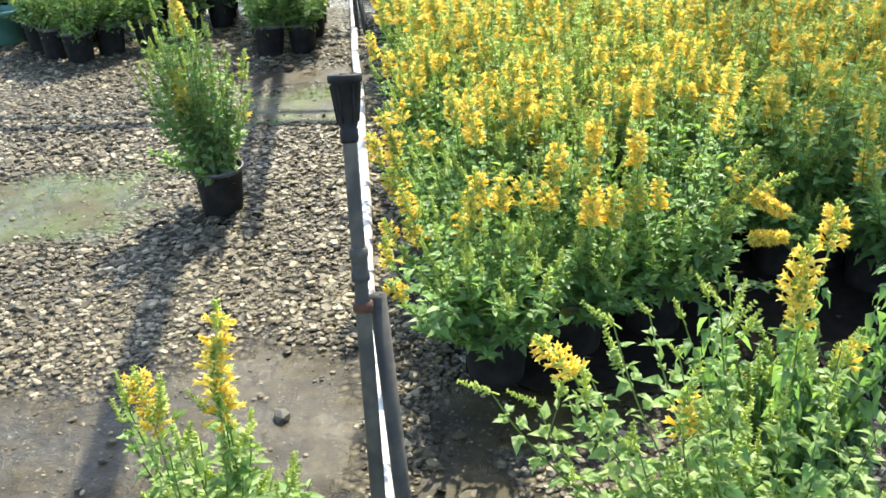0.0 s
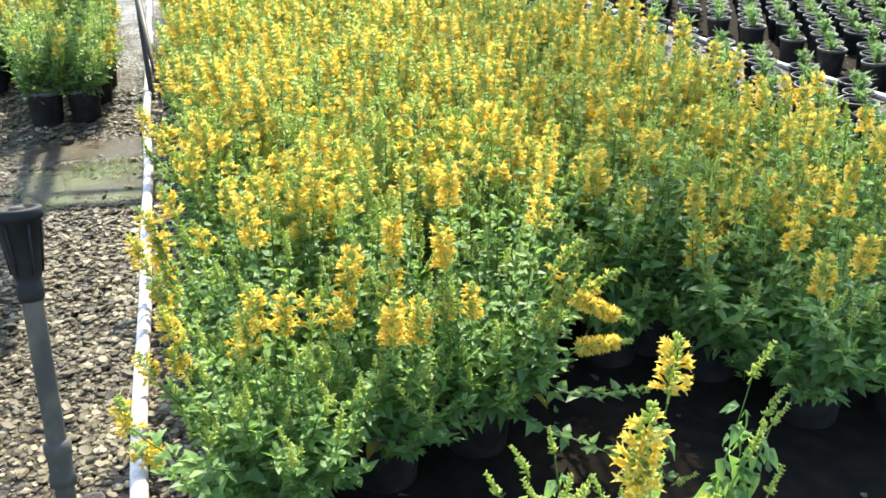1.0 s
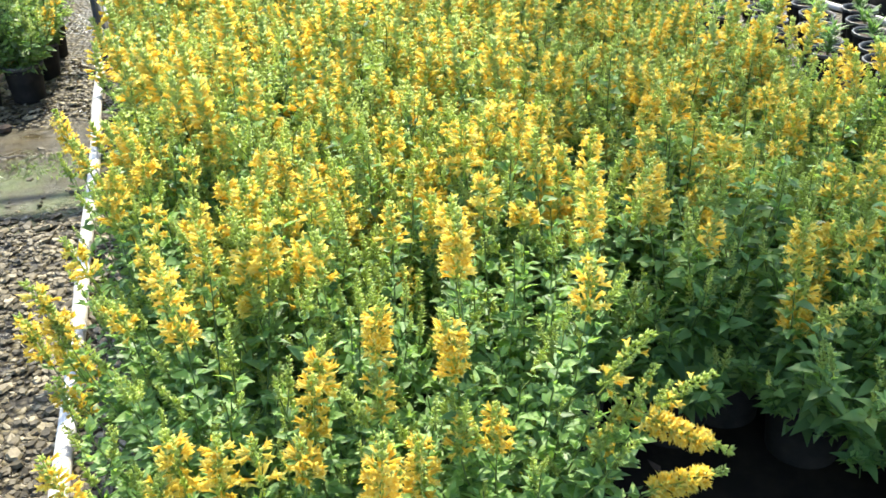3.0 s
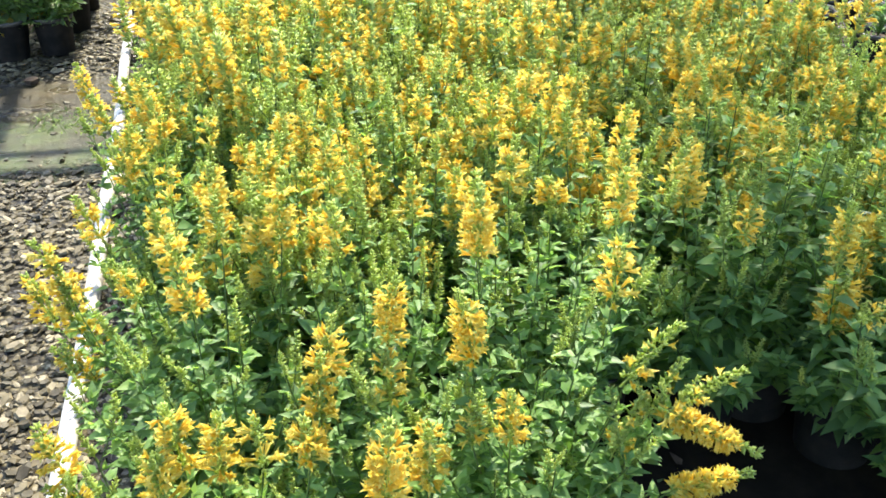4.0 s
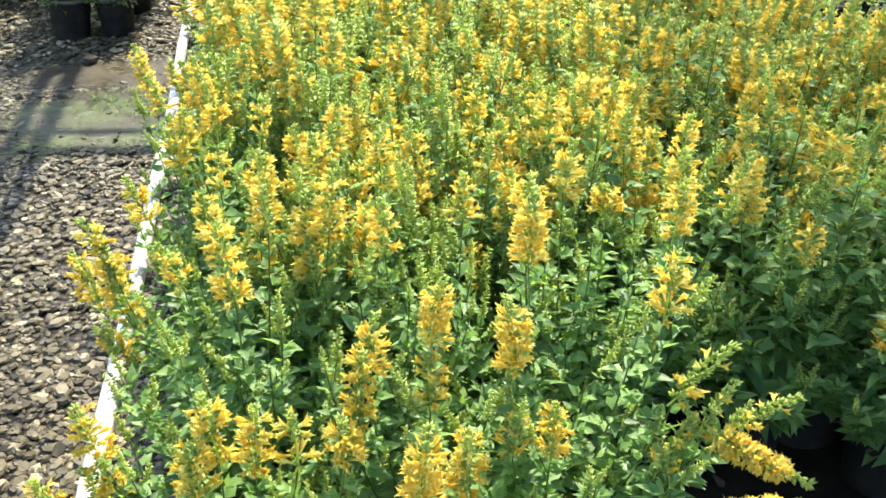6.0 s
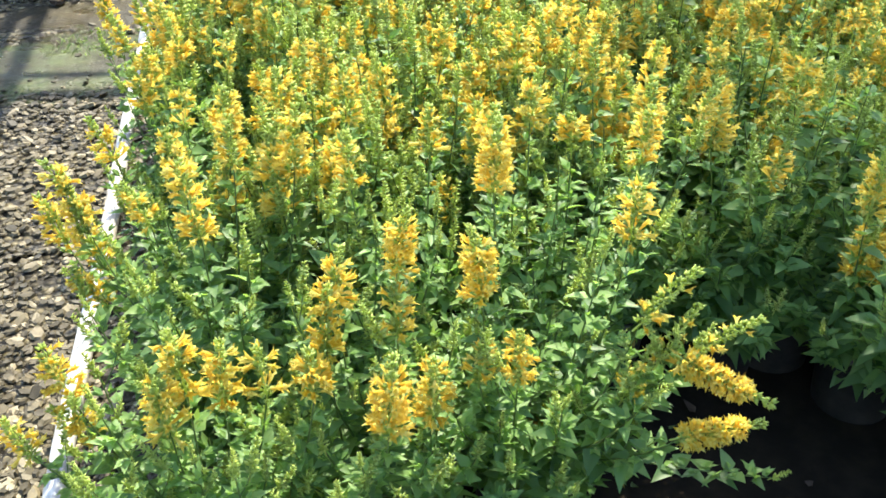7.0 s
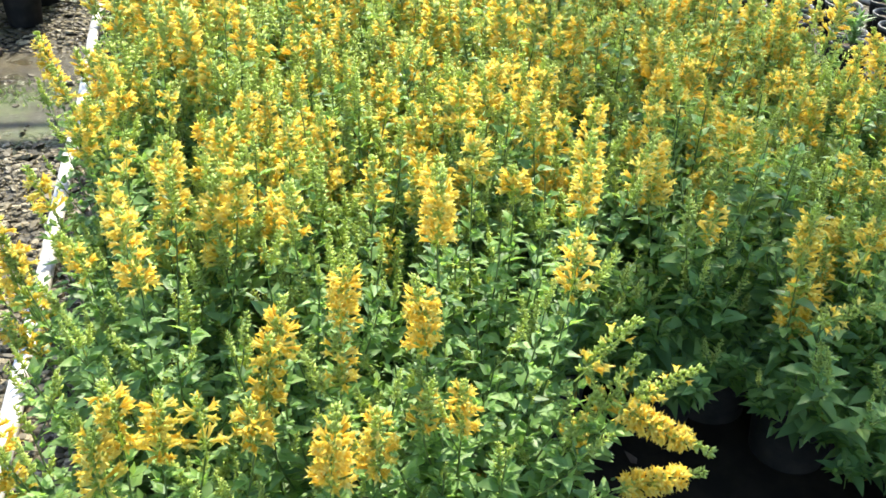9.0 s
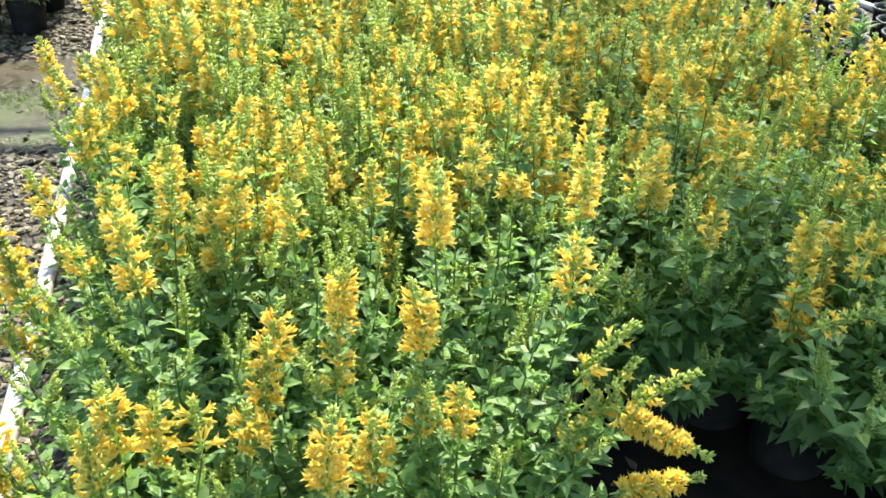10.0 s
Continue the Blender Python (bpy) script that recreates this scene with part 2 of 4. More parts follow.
def leaf(s, p, d, up, length, width, droop, lod, slot=0):
    """An ovate leaf from p along d, folded along its midrib and curving down."""
    side = d.cross(up)
    side = side.normalized() if side.length > 1e-4 else Vector((1, 0, 0))
    up = side.cross(d).normalized()

    def at(t, w, lift):
        return p + d * (length * t) + side * (width * w) + up * (lift * width - droop * length * t * t)
    if lod == 0:
        s.add([at(0, 0, 0), at(0.20, -0.47, 0.14), at(0.24, 0, 0), at(0.20, 0.47, 0.14), at(0.56, -0.31, 0.10), at(0.6, 0, 0), at(0.56, 0.31, 0.10), at(1, 0, 0)],
              [(0, 2, 1), (0, 3, 2), (1, 2, 5, 4), (2, 3, 6, 5), (4, 5, 7), (5, 6, 7)], slot)
    else:
        s.add([at(0, 0, 0), at(0.4, -0.5, 0.15), at(0.4, 0.5, 0.15), at(1, 0, 0)], [(0, 3, 1), (0, 2, 3)], slot)


def rand_dir(rng, el):
    a = rng.uniform(0, 2 * math.pi)
    return Vector((math.cos(a) * math.cos(el), math.sin(a) * math.cos(el), math.sin(el)))


# ---- flower spikes, shared by all the plants ----
def spike_mesh(rng, length, lod, fullness=1.0, reach=1.0):
    """An upright spike of whorled tubular flowers on green calyces; budding at the tip."""
    s = Shape()
    tube(s, [Vector((0, 0, -0.02)), Vector((0, 0, length))], [0.0022, 0.0010], 4 if lod == 0 else 3, 1)
    z, step = 0.0, (0.0122, 0.0138, 0.017)[lod]
    open_until = rng.uniform(0.66, 0.86)
    gap = rng.uniform(0.12, 0.34) if fullness < 1.5 else 2.0
    while z < length:
        u = z / length
        if gap < u < gap + 0.12 and rng.random() < 0.75:
            z += step
            continue
        n = (11, 10, 8)[lod]
        buds = u > open_until
        fresh = rng.uniform(0.3, 1.15) if fullness < 1.5 else 1.0
        for k in range(n):
            a = 2 * math.pi * (k + rng.random() * 0.8) / n
            el = rng.uniform(0.05, 0.85) if not buds else rng.uniform(0.6, 1.2)
            d = Vector((math.cos(a) * math.cos(el), math.sin(a) * math.cos(el), math.sin(el)))
            base = Vector((math.cos(a) * 0.003, math.sin(a) * 0.003, z + rng.uniform(-0.3, 0.3) * step))
            shut = buds or rng.random() > (0.70, 0.72, 0.70)[lod] * fullness * fresh
            cl = rng.uniform(0.009, 0.014) * (0.8 if buds else 1.0) * (1 + 0.25 * lod)
            x, y = frame_of(d)
            w = 0.0030 * (1 + 0.2 * lod)
            if lod == 0:
                mid = base + d * cl * 0.5
                s.add([base, mid + x * w, mid - x * w * 0.5 + y * w, mid - x * w * 0.5 - y * w, base + d * cl * 1.15], [(0, 2, 1), (0, 3, 2), (0, 1, 3), (1, 2, 4), (2, 3, 4), (3, 1, 4)], 1)
            else:
                s.add([base + x * w, base - x * w * 0.5 + y * w, base - x * w * 0.5 - y * w, base + d * cl * 1.15], [(0, 1, 3), (1, 2, 3), (2, 0, 3)], 1)
            if shut:
                continue
            fl = rng.uniform(0.0135, 0.0235) * (1.12 - 0.45 * u) * reach
            d2 = (d + Vector((rng.uniform(-0.15, 0.15), rng.uniform(-0.15, 0.15), rng.uniform(-0.25, 0.12)))).normalized()
            b2 = base + d * cl * 0.7
            x, y = frame_of(d2)
            if lod == 0:
                tip = b2 + d2 * fl
                bend = Vector((0, 0, rng.uniform(-0.0015, 0.003)))
                tube(s, [b2, b2 + d2 * fl * 0.55 + bend, tip], [0.0014, 0.0029, 0.0050], 5, 0)
                for j in range(4):
                    w = 2 * math.pi * j / 4 + a
                    o = x * math.cos(w) + y * math.sin(w)
                    q = x * math.cos(w + 1.1) + y * math.sin(w + 1.1)
                    lip = 0.0062 if j == 0 else 0.0036
                    s.add([tip + o * 0.0050, tip + q * 0.0050, tip + (o + q) * 0.0058 + d2 * lip], [(0, 1, 2)], 0)
            elif lod == 1:
                tip = b2 + d2 * fl
                tube(s, [b2, tip], [0.0018, 0.0049], 4, 0)
                o = x * math.cos(a) + y * math.sin(a)
                q = d2.cross(o)
                s.add([tip + o * 0.0055 + q * 0.003, tip + o * 0.0055 - q * 0.003, tip + o * 0.0075 + d2 * 0.006], [(0, 1, 2)], 0)
                s.add([tip - o * 0.0055 + q * 0.003, tip - o * 0.0055 - q * 0.003, tip - o * 0.0085 + d2 * 0.004], [(0, 1, 2)], 0)
            else:
                w = 0.0068
                e = b2 + d2 * fl * 1.15
                s.add([b2, e + x * w, e - x * w * 0.5 + y * w, e - x * w * 0.5 - y * w], [(0, 1, 2), (0, 2, 3), (0, 3, 1)], 0)
        z += step
    bx, by = rng.uniform(-0.016, 0.016), rng.uniform(-0.016, 0.016)
    s.v = [(x + bx * (z / length) ** 2, y + by * (z / length) ** 2, z) if z > 0 else (x, y, z) for x, y, z in s.v]
    return s.mesh("flower_spike", [PETAL, CALYX])


def bud_shape(rng, length, lod):
    """A green spike that has not opened yet."""
    s = Shape()
    tube(s, [Vector((0, 0, -0.02)), Vector((0, 0, length))], [0.0020, 0.0008], 3, 0)
    z, step = 0.0, (0.009, 0.013, 0.02)[lod]
    while z < length:
        u = z / length
        n = (7, 5, 3)[lod]
        for k in range(n):
            a = 2 * math.pi * (k + rng.random()) / n
            el = rng.uniform(0.15, 1.0)
            d = Vector((math.cos(a) * math.cos(el), math.sin(a) * math.cos(el), math.sin(el)))
            base = Vector((0, 0, z))
            cl = rng.uniform(0.009, 0.019) * (1.1 - 0.55 * u) * (1 + 0.3 * lod)
            x, y = frame_of(d)
            w = cl * 0.19
            mid = base + d * cl * 0.45
            s.add([base, mid + x * w, mid - x * w * 0.5 + y * w, mid - x * w * 0.5 - y * w, base + d * cl],
                  [(0, 2, 1), (0, 3, 2), (0, 1, 3), (1, 2, 4), (2, 3, 4), (3, 1, 4)] if lod == 0 else [(1, 2, 4), (2, 3, 4), (3, 1, 4)], 0)
        z += step
    return s


rng = random.Random(11)
SPIKES = [[spike_mesh(rng, rng.uniform(0.075, 0.165), lod, rng.uniform(0.6, 1.25)) for _ in range(n)] for lod, n in ((0, 16), (1, 14), (2, 8))]
FRONT_SPIKES = [spike_mesh(rng, rng.uniform(0.07, 0.135), 0, rng.uniform(0.55, 1.2)) for _ in range(14)]
DENSE_SPIKE, SPARSE_SPIKE = spike_mesh(rng, 0.165, 0, 2.0, 0.60), spike_mesh(rng, 0.120, 0, 0.50, 0.65)
BUD_SHAPES = [[bud_shape(rng, rng.uniform(0.04, 0.085), lod) for _ in range(n)] for lod, n in ((0, 5), (1, 4), (2, 3))]
BUDS = [[s.mesh("bud_spike", [CALYX]) for s in row] for row in BUD_SHAPES]


# ---- nursery pots ----
def pot_mesh(top, base, height, sides):
    s = Shape()
    lathe(s, [(0.001, 0.0), (base - 0.006, 0.0), (base, 0.004), (base + 0.002, 0.012), (top - 0.006, height - 0.028), (top - 0.004, height - 0.024),
              (top - 0.003, height - 0.004), (top - 0.012, height - 0.006), (top - 0.016, height - 0.04), (top - 0.02, height - 0.06)], sides)
    return s.mesh("pot", [POT])


def rim_mesh(top, height, sides):
    s = Shape()
    lathe(s, [(top - 0.004, height - 0.018), (top + 0.003, height - 0.014), (top + 0.004, height), (top + 0.001, height + 0.003), (top - 0.005, height + 0.001), (top - 0.006, height - 0.018)], sides)
    return s.mesh("rim", [POT_RIM_LIT])


def soil_mesh(r, z, rng, sides=14):
    s = Shape()
    verts = [(0, 0, z + 0.006)]
    for ring, q in enumerate((0.5, 1.0)):
        verts += [(r * q * math.cos(2 * math.pi * k / sides), r * q * math.sin(2 * math.pi * k / sides), z + rng.uniform(-0.005, 0.006)) for k in range(sides)]
    faces = [(0, 1 + k, 1 + (k + 1) % sides) for k in range(sides)]
    faces += [(1 + k, 1 + sides + k, 1 + sides + (k + 1) % sides, 1 + (k + 1) % sides) for k in range(sides)]
    s.add(verts, faces)
    return s.mesh("soil", [SOIL])


POT_R, POT_H = 0.105, 0.20
POTS = [pot_mesh(POT_R, 0.082, POT_H, 28), pot_mesh(POT_R, 0.082, POT_H, 12)]
RIMS = [rim_mesh(POT_R, POT_H, 28), rim_mesh(POT_R, POT_H, 14)]
SOIL_TOP = soil_mesh(POT_R - 0.016, POT_H - 0.03, rng)


# ---- flowering plants ----
def stem_path(rng, foot, end, n):
    ctrl = Vector((foot.x + (end.x - foot.x) * 0.75, foot.y + (end.y - foot.y) * 0.75, foot.z + (end.z - foot.z) * 0.45))
    return bezier(foot, ctrl, end, n)


def foliage(rng, ends, lod, size=1.0, bare=0.08, sag=0.0, mats=None, buds=(), shoots=0.0, low=0):
    """Stems from the pot to each end, with leaves in crossed pairs, side shoots ending in closed buds, and buds on top.
    The last low ends are leafy shoots with no buds."""
    lf = Shape()
    n = (9, 6, 5)[lod]
    for e_i, end in enumerate(ends):
        a = rng.uniform(0, 6.28)
        foot = Vector((math.cos(a) * 0.05, math.sin(a) * 0.05, POT_H - 0.03))
        pts = stem_path(rng, foot, end, n)
        tube(lf, pts, [0.0030 - 0.0017 * i / (n - 1) for i in range(n)], (4, 3, 3)[lod], 3)

        def along(u):
            i = min(int(u * (n - 1)), n - 2)
            return pts[i].lerp(pts[i + 1], u * (n - 1) - i)
        turn = rng.uniform(0, 3.14)
        nodes = (16, 10, 7)[lod]
        for k in range(nodes):
            u = bare + (0.97 - bare) * (k + rng.uniform(-0.3, 0.3)) / nodes
            u = min(max(u, 0.03), 0.98)
            p = along(u)
            turn += 1.57 + rng.uniform(-0.3, 0.3)
            big = size * (0.068 - 0.038 * u) * rng.uniform(0.7, 1.2) * (1.0, 1.12, 1.35)[lod]
            for w in (turn, turn + math.pi):
                el = -0.45 + 0.95 * u + rng.uniform(-0.4, 0.4) - sag
                d = Vector((math.cos(w) * math.cos(el), math.sin(w) * math.cos(el), math.sin(el)))
                up = Vector((rng.uniform(-0.6, 0.6), rng.uniform(-0.6, 0.6), 1))
                slot = 2 if u < 0.25 and rng.random() < 0.10 else (1 if rng.random() < 0.15 + 0.55 * u else 0)
                leaf(lf, p + d * 0.006, d, up, big, big * rng.uniform(0.52, 0.70), rng.uniform(0.05, 0.3) + sag * 0.3, min(lod, 1), slot)
                if lod < 2 and rng.random() < 0.7 + 0.3 * u:
                    for _ in range(2 if u < 0.45 or lod else 3):
                        d2 = (d + rand_dir(rng, rng.uniform(0.1, 1.0)) * 0.8).normalized()
                        sm = rng.uniform(0.012, 0.026)
                        leaf(lf, p + d * 0.01, d2, Vector((0, 0, 1)), sm, sm * 0.55, 0.15, 1, 1)
        if e_i >= len(ends) - low:
            continue
        for _ in range(int(shoots + rng.random())):
            u = rng.uniform(0.55, 0.97)
            p = along(u)
            d = rand_dir(rng, rng.uniform(0.7, 1.3))
            tip = p + d * rng.uniform(0.025, 0.075)
            tube(lf, [p, p.lerp(tip, 0.5) + Vector((d.x, d.y, 0)) * 0.006, tip], [0.0014, 0.0012, 0.0010], 3, 3)
            for w in (0, math.pi):
                dd = Vector((math.cos(turn + w), math.sin(turn + w), 0.35)).normalized()
                sm = rng.uniform(0.012, 0.024)
                leaf(lf, p.lerp(tip, 0.7), dd, Vector((0, 0, 1)), sm, sm * 0.5, 0.1, min(lod, 1), 1)
            lf.join(rng.choice(BUD_SHAPES[lod]), spike_pose(rng, tip, (d + Vector((0, 0, 0.6))).normalized(), rng.uniform(0.65, 1.2)), 4)
    for m in buds:
        lf.join(rng.choice(BUD_SHAPES[lod]), m, 4)
    return lf.mesh("foliage", (mats or [LEAF, LEAF_YOUNG, LEAF_OLD]) + [STEM, CALYX])


def skirt(rng, n, radius, z0=0.20):
    """Ends of low side shoots that arch out over the pot's rim."""
    out = []
    for k in range(n):
        a = 2 * math.pi * (k + rng.random()) / n
        r = radius * rng.uniform(0.75, 1.15)
        out.append(Vector((r * math.cos(a), r * math.sin(a), z0 + rng.uniform(0, 0.22))))
    return out


def tilt_to(d):
    return d.to_track_quat("Z", "Y").to_matrix().to_4x4()


def spike_pose(rng, end, d, scale):
    return Matrix.Translation(end) @ tilt_to(d) @ Matrix.Rotation(rng.uniform(0, 6.28), 4, "Z") @ Matrix.Scale(scale, 4)


def spike_at(rng, plant, end, d, lod, bud=False, scale=1.0, me=None):
    me = me or rng.choice((BUDS if bud else SPIKES)[lod])
    m = spike_pose(rng, end, d, scale)
    return part("bud_spike" if bud else "flower_spike", me, plant, "", m)


def potted(name, lod, label, category, group, rim=False):
    p = tagged(new(name), label, category, group)
    pot = part("pot", POTS[min(lod, 1)], p, "black plastic pot")
    if rim:
        part("rim", RIMS[min(lod, 1)], pot)
    return p


def flowering_plant(rng, lod, height=0.66, radius=0.2, stems=24, flowers=13, buds=9, label="", group="flowering plants in the bed", grey=False, rim=False, size=1.0, low=None, low_z=0.20, spike=1.0, shoots=1.0):
    p = potted("flowering_plant", lod, label, "flowering plant", group, rim)
    ends = []
    for k in range(stems):
        r = radius * math.sqrt((k + 0.5) / stems)
        a = k * 2.39996 + rng.uniform(-0.4, 0.4)
        h = height * (1.0 - 0.30 * (r / radius) ** 2) + rng.uniform(-0.15, 0.06)
        ends.append(Vector((r * math.cos(a), r * math.sin(a), h)))
    tops = []
    for k, e in enumerate(rng.sample(ends, flowers + buds)):
        d = Vector((e.x * 0.9 + rng.uniform(-0.22, 0.22), e.y * 0.9 + rng.uniform(-0.22, 0.22), 1.0)).normalized()
        tops.append((e - d * 0.02, d, k >= flowers))
    low = low or (10, 7, 4)[lod]
    part("foliage", foliage(rng, ends + skirt(rng, low, radius, low_z), lod, size, mats=[LEAF_GREY, LEAF_YOUNG, LEAF_OLD] if grey else None, shoots=shoots, low=low,
                            buds=[spike_pose(rng, e, d, rng.uniform(0.8, 1.3)) for e, d, bud in tops if bud]), p)
    for e, d, bud in tops:
        if not bud:
            spike_at(rng, p, e, d, lod, False, spike * rng.uniform(0.8, 1.25))
    return p


def posed(x, y, turn, scale, tilt=0.0, way=0.0):
    return pose(x, y, 0, 0, 0, math.degrees(way)) @ pose(0, 0, 0, tilt, 0, 0) @ pose(0, 0, 0, 0, 0, math.degrees(turn - way)) @ Matrix.Scale(scale, 4)


# ---- ground and gravel ----
def ground_sheet():
    s = Shape()
    xs = [-400, -60, -12] + [-6 + 0.25 * i for i in range(57)] + [14, 60, 400]
    ys = [-400, -60, -12] + [-3 + 0.25 * i for i in range(65)] + [20, 60, 400]
    verts = [(x, y, 0.006 * noise.noise((x * 1.3, y * 1.3, 0)) if abs(x) < 10 and -5 < y < 15 else 0.0) for y in ys for x in xs]
    w = len(xs)
    s.add(verts, [(j * w + i, j * w + i + 1, (j + 1) * w + i + 1, (j + 1) * w + i) for j in range(len(ys) - 1) for i in range(w - 1)])
    return tagged(new("ground", s.mesh("ground", [GROUND])), "wet muddy nursery ground with silt and green algae", "ground", kind="structure")


def pipe_x(y):
    return -0.075 - 0.104 * y


ground_sheet()


def mud(x, y):
    """0 where stones lie thick, 1 where bare silt or the painted bed shade replaces them."""
    m = 0.0
    n = noise.noise((x * 3.1, y * 3.1, 5.0)) * 0.35
    for cx, cy, sx, sy in MUD_SHADE:
        d = math.hypot((x - cx) / sx, (y - cy) / sy) + n
        m = max(m, min(1.0, max(0.0, (1.25 - d) / 0.45)))
    return m


def shade_edge(x):
    """Front edge of the dark sheet that stands in for shade under the bed."""
    return 1.96 - 0.05 * math.sin(x * 5) + 0.04 * math.sin(x * 13 + 1) - 0.12 * min(max(x - 0.3, 0), 1) - 0.75 * min(max((x - 0.95) / 0.4, 0), 1) ** 2


def gravel():
    rng = np.random.default_rng(5)
    ring = [(math.cos(6.2832 * k / 6), math.sin(6.2832 * k / 6)) for k in range(6)]
    slab = np.array([(x, y, -0.35) for x, y in ring] + [(0.70 * x - 0.1 * y, 0.70 * y + 0.1 * x, 0.70) for x, y in ring])
    tri = np.array([f for k in range(6) for f in ((k, (k + 1) % 6, 6 + (k + 1) % 6), (k, 6 + (k + 1) % 6, 6 + k))] + [(6, 7, 8), (6, 8, 9), (6, 9, 10), (6, 10, 11)])
    spots = []
    # path side, then the bare ground at the front of the bed, then between the young pots
    for x0, x1, y0, y1, per in ((-2.3, -0.1, 0.9, 3.0, 4000), (-3.4, -2.3, 1.2, 3.0, 900), (-3.4, -0.2, 3.0, 4.6, 2300), (-3.4, -0.2, 4.6, 6.6, 750), (-0.25, 1.9, 1.05, 2.05, 3000), (-0.5, 0.0, 1.95, 4.0, 2600), (2.3, 5.0, 3.6, 7.5, 300)):
        n = int((x1 - x0) * (y1 - y0) * per)
        for x, y in zip(rng.uniform(x0, x1, n), rng.uniform(y0, y1, n)):
            if rng.random() < mud(x, y) * 0.93 or (-3.4 < x < pipe_x(y) and y > 6.2 and rng.random() < 0.4):
                continue
            if y > shade_edge(x) + 0.03 and pipe_x(y) + 0.30 < x < 2.3:
                continue
            edge = min((x + 3.5) / 0.9, (y - 0.85) / 0.5 if x < 0 else (y - 1.0) / 0.35, (7.3 - y) / 0.9, (2.0 - x) / 0.3 if x < 2.1 else 1.0)
            if rng.random() > edge + 0.25 * noise.noise((x * 2, y * 2, 9)):
                continue
            spots.append((x, y))
    n = len(spots)
    c = np.array(spots)
    size = (0.0098 + 0.0028 * np.clip((c[:, 1] - 2.5) / 2, 0, 1)) * np.exp(rng.normal(0, 0.34, n))
    size = np.minimum(size, 0.024) * np.array([1.0 - 0.5 * mud(x, y) * (k % 4 > 0) for k, (x, y) in enumerate(spots)])
    v = slab[None] * (1 + rng.uniform(-0.24, 0.24, (n, 12, 1)))
    v = v * np.stack([size * rng.uniform(0.9, 1.5, n), size * rng.uniform(0.7, 1.1, n), size * rng.uniform(0.24, 0.5, n)], 1)[:, None]
    tl, a = rng.normal(0, 0.24, n), rng.uniform(0, 6.28, n)
    x, z = v[..., 0] * np.cos(tl)[:, None] + v[..., 2] * np.sin(tl)[:, None], -v[..., 0] * np.sin(tl)[:, None] + v[..., 2] * np.cos(tl)[:, None]
    y = v[..., 1]
    ca, sa = np.cos(a)[:, None], np.sin(a)[:, None]
    out = np.stack([x * ca - y * sa + c[:, :1], x * sa + y * ca + c[:, 1:], z + (size * rng.uniform(0.05, 0.5, n))[:, None]], 2).reshape(-1, 3)
    faces = (tri[None] + 12 * np.arange(n)[:, None, None]).reshape(-1, 3)
    me = bpy.data.meshes.new("gravel")
    me.from_pydata(out.tolist(), [], faces.tolist())
    me.materials.append(STONE)
    tagged(new("gravel", me), "tan and grey crushed stones scattered on the ground", "gravel", kind="stuff")


gravel()


# added sheet: darkens the bed's floor where shade falls
def bed_shade_sheet():
    s = Shape()
    nx, ny = 40, 60
    verts = []
    for j in range(ny + 1):
        for i in range(nx + 1):
            u, v = i / nx, j / ny
            x = 0.0 + u * 2.45
            y = shade_edge(x) + (10.6 - shade_edge(x)) * v ** 1.6
            x += pipe_x(y) - pipe_x(1.8) + 0.02 + 0.02 * math.sin(y * 6)
            verts.append((x, y, 0.012 + 0.004 * noise.noise((x * 5, y * 5, 2))))
    w = nx + 1
    s.add(verts, [(j * w + i, j * w + i + 1, (j + 1) * w + i + 1, (j + 1) * w + i) for j in range(ny) for i in range(nx)])
    tagged(new("bed_shade_sheet", s.mesh("bed_shade_sheet", [SHADE_SHEET])), "added dark sheet standing in for shade under the flower bed", "ground cloth", kind="structure")


bed_shade_sheet()


def nursery_shade_sheet():
    """Added dark sheet for the shade between the young pots, from beside their pipe outwards."""
    s = Shape()
    nx, ny = 20, 30
    verts = []
    for j in range(ny + 1):
        for i in range(nx + 1):
            y = 2.4 + 10.0 * j / ny
            x = 4.95 - 0.2131 * (y - 0.0) + 0.16 + 0.02 * math.sin(y * 5) + 5.0 * i / nx
            verts.append((x, y, 0.012 + 0.004 * noise.noise((x * 5, y * 5, 4))))
    w = nx + 1
    s.add(verts, [(j * w + i, j * w + i + 1, (j + 1) * w + i + 1, (j + 1) * w + i) for j in range(ny) for i in range(nx)])
    tagged(new("nursery_shade_sheet", s.mesh("nursery_shade_sheet", [SHADE_SHEET])), "added dark sheet standing in for shade between young potted plants", "ground cloth", kind="structure")


nursery_shade_sheet()


def litter():
    """Fallen leaves on the dark shade sheet at the front of the bed."""
    rng = random.Random(8)
    s = Shape()
    for _ in range(36):
        x, y = rng.uniform(0.0, 1.7), rng.uniform(1.7, 2.6)
        leaf(s, Vector((x, y, 0.022)), rand_dir(rng, rng.uniform(-0.05, 0.2)), Vector((rng.uniform(-0.3, 0.3), 0, 1)), rng.uniform(0.015, 0.045), rng.uniform(0.008, 0.022), -0.1, 0, rng.choice((0, 0, 1)))
    tagged(new("leaf_litter", s.mesh("leaf_litter", [LEAF_GREY, SOIL])), "fallen dull green and brown leaves on the dark ground under the bed", "fallen leaves", kind="stuff")


litter()

# ---- irrigation ----
def wobble(y, k):
    return 0.006 * math.sin(y * 1.7 + k) + 0.004 * math.sin(y * 4.1 + 2 * k)


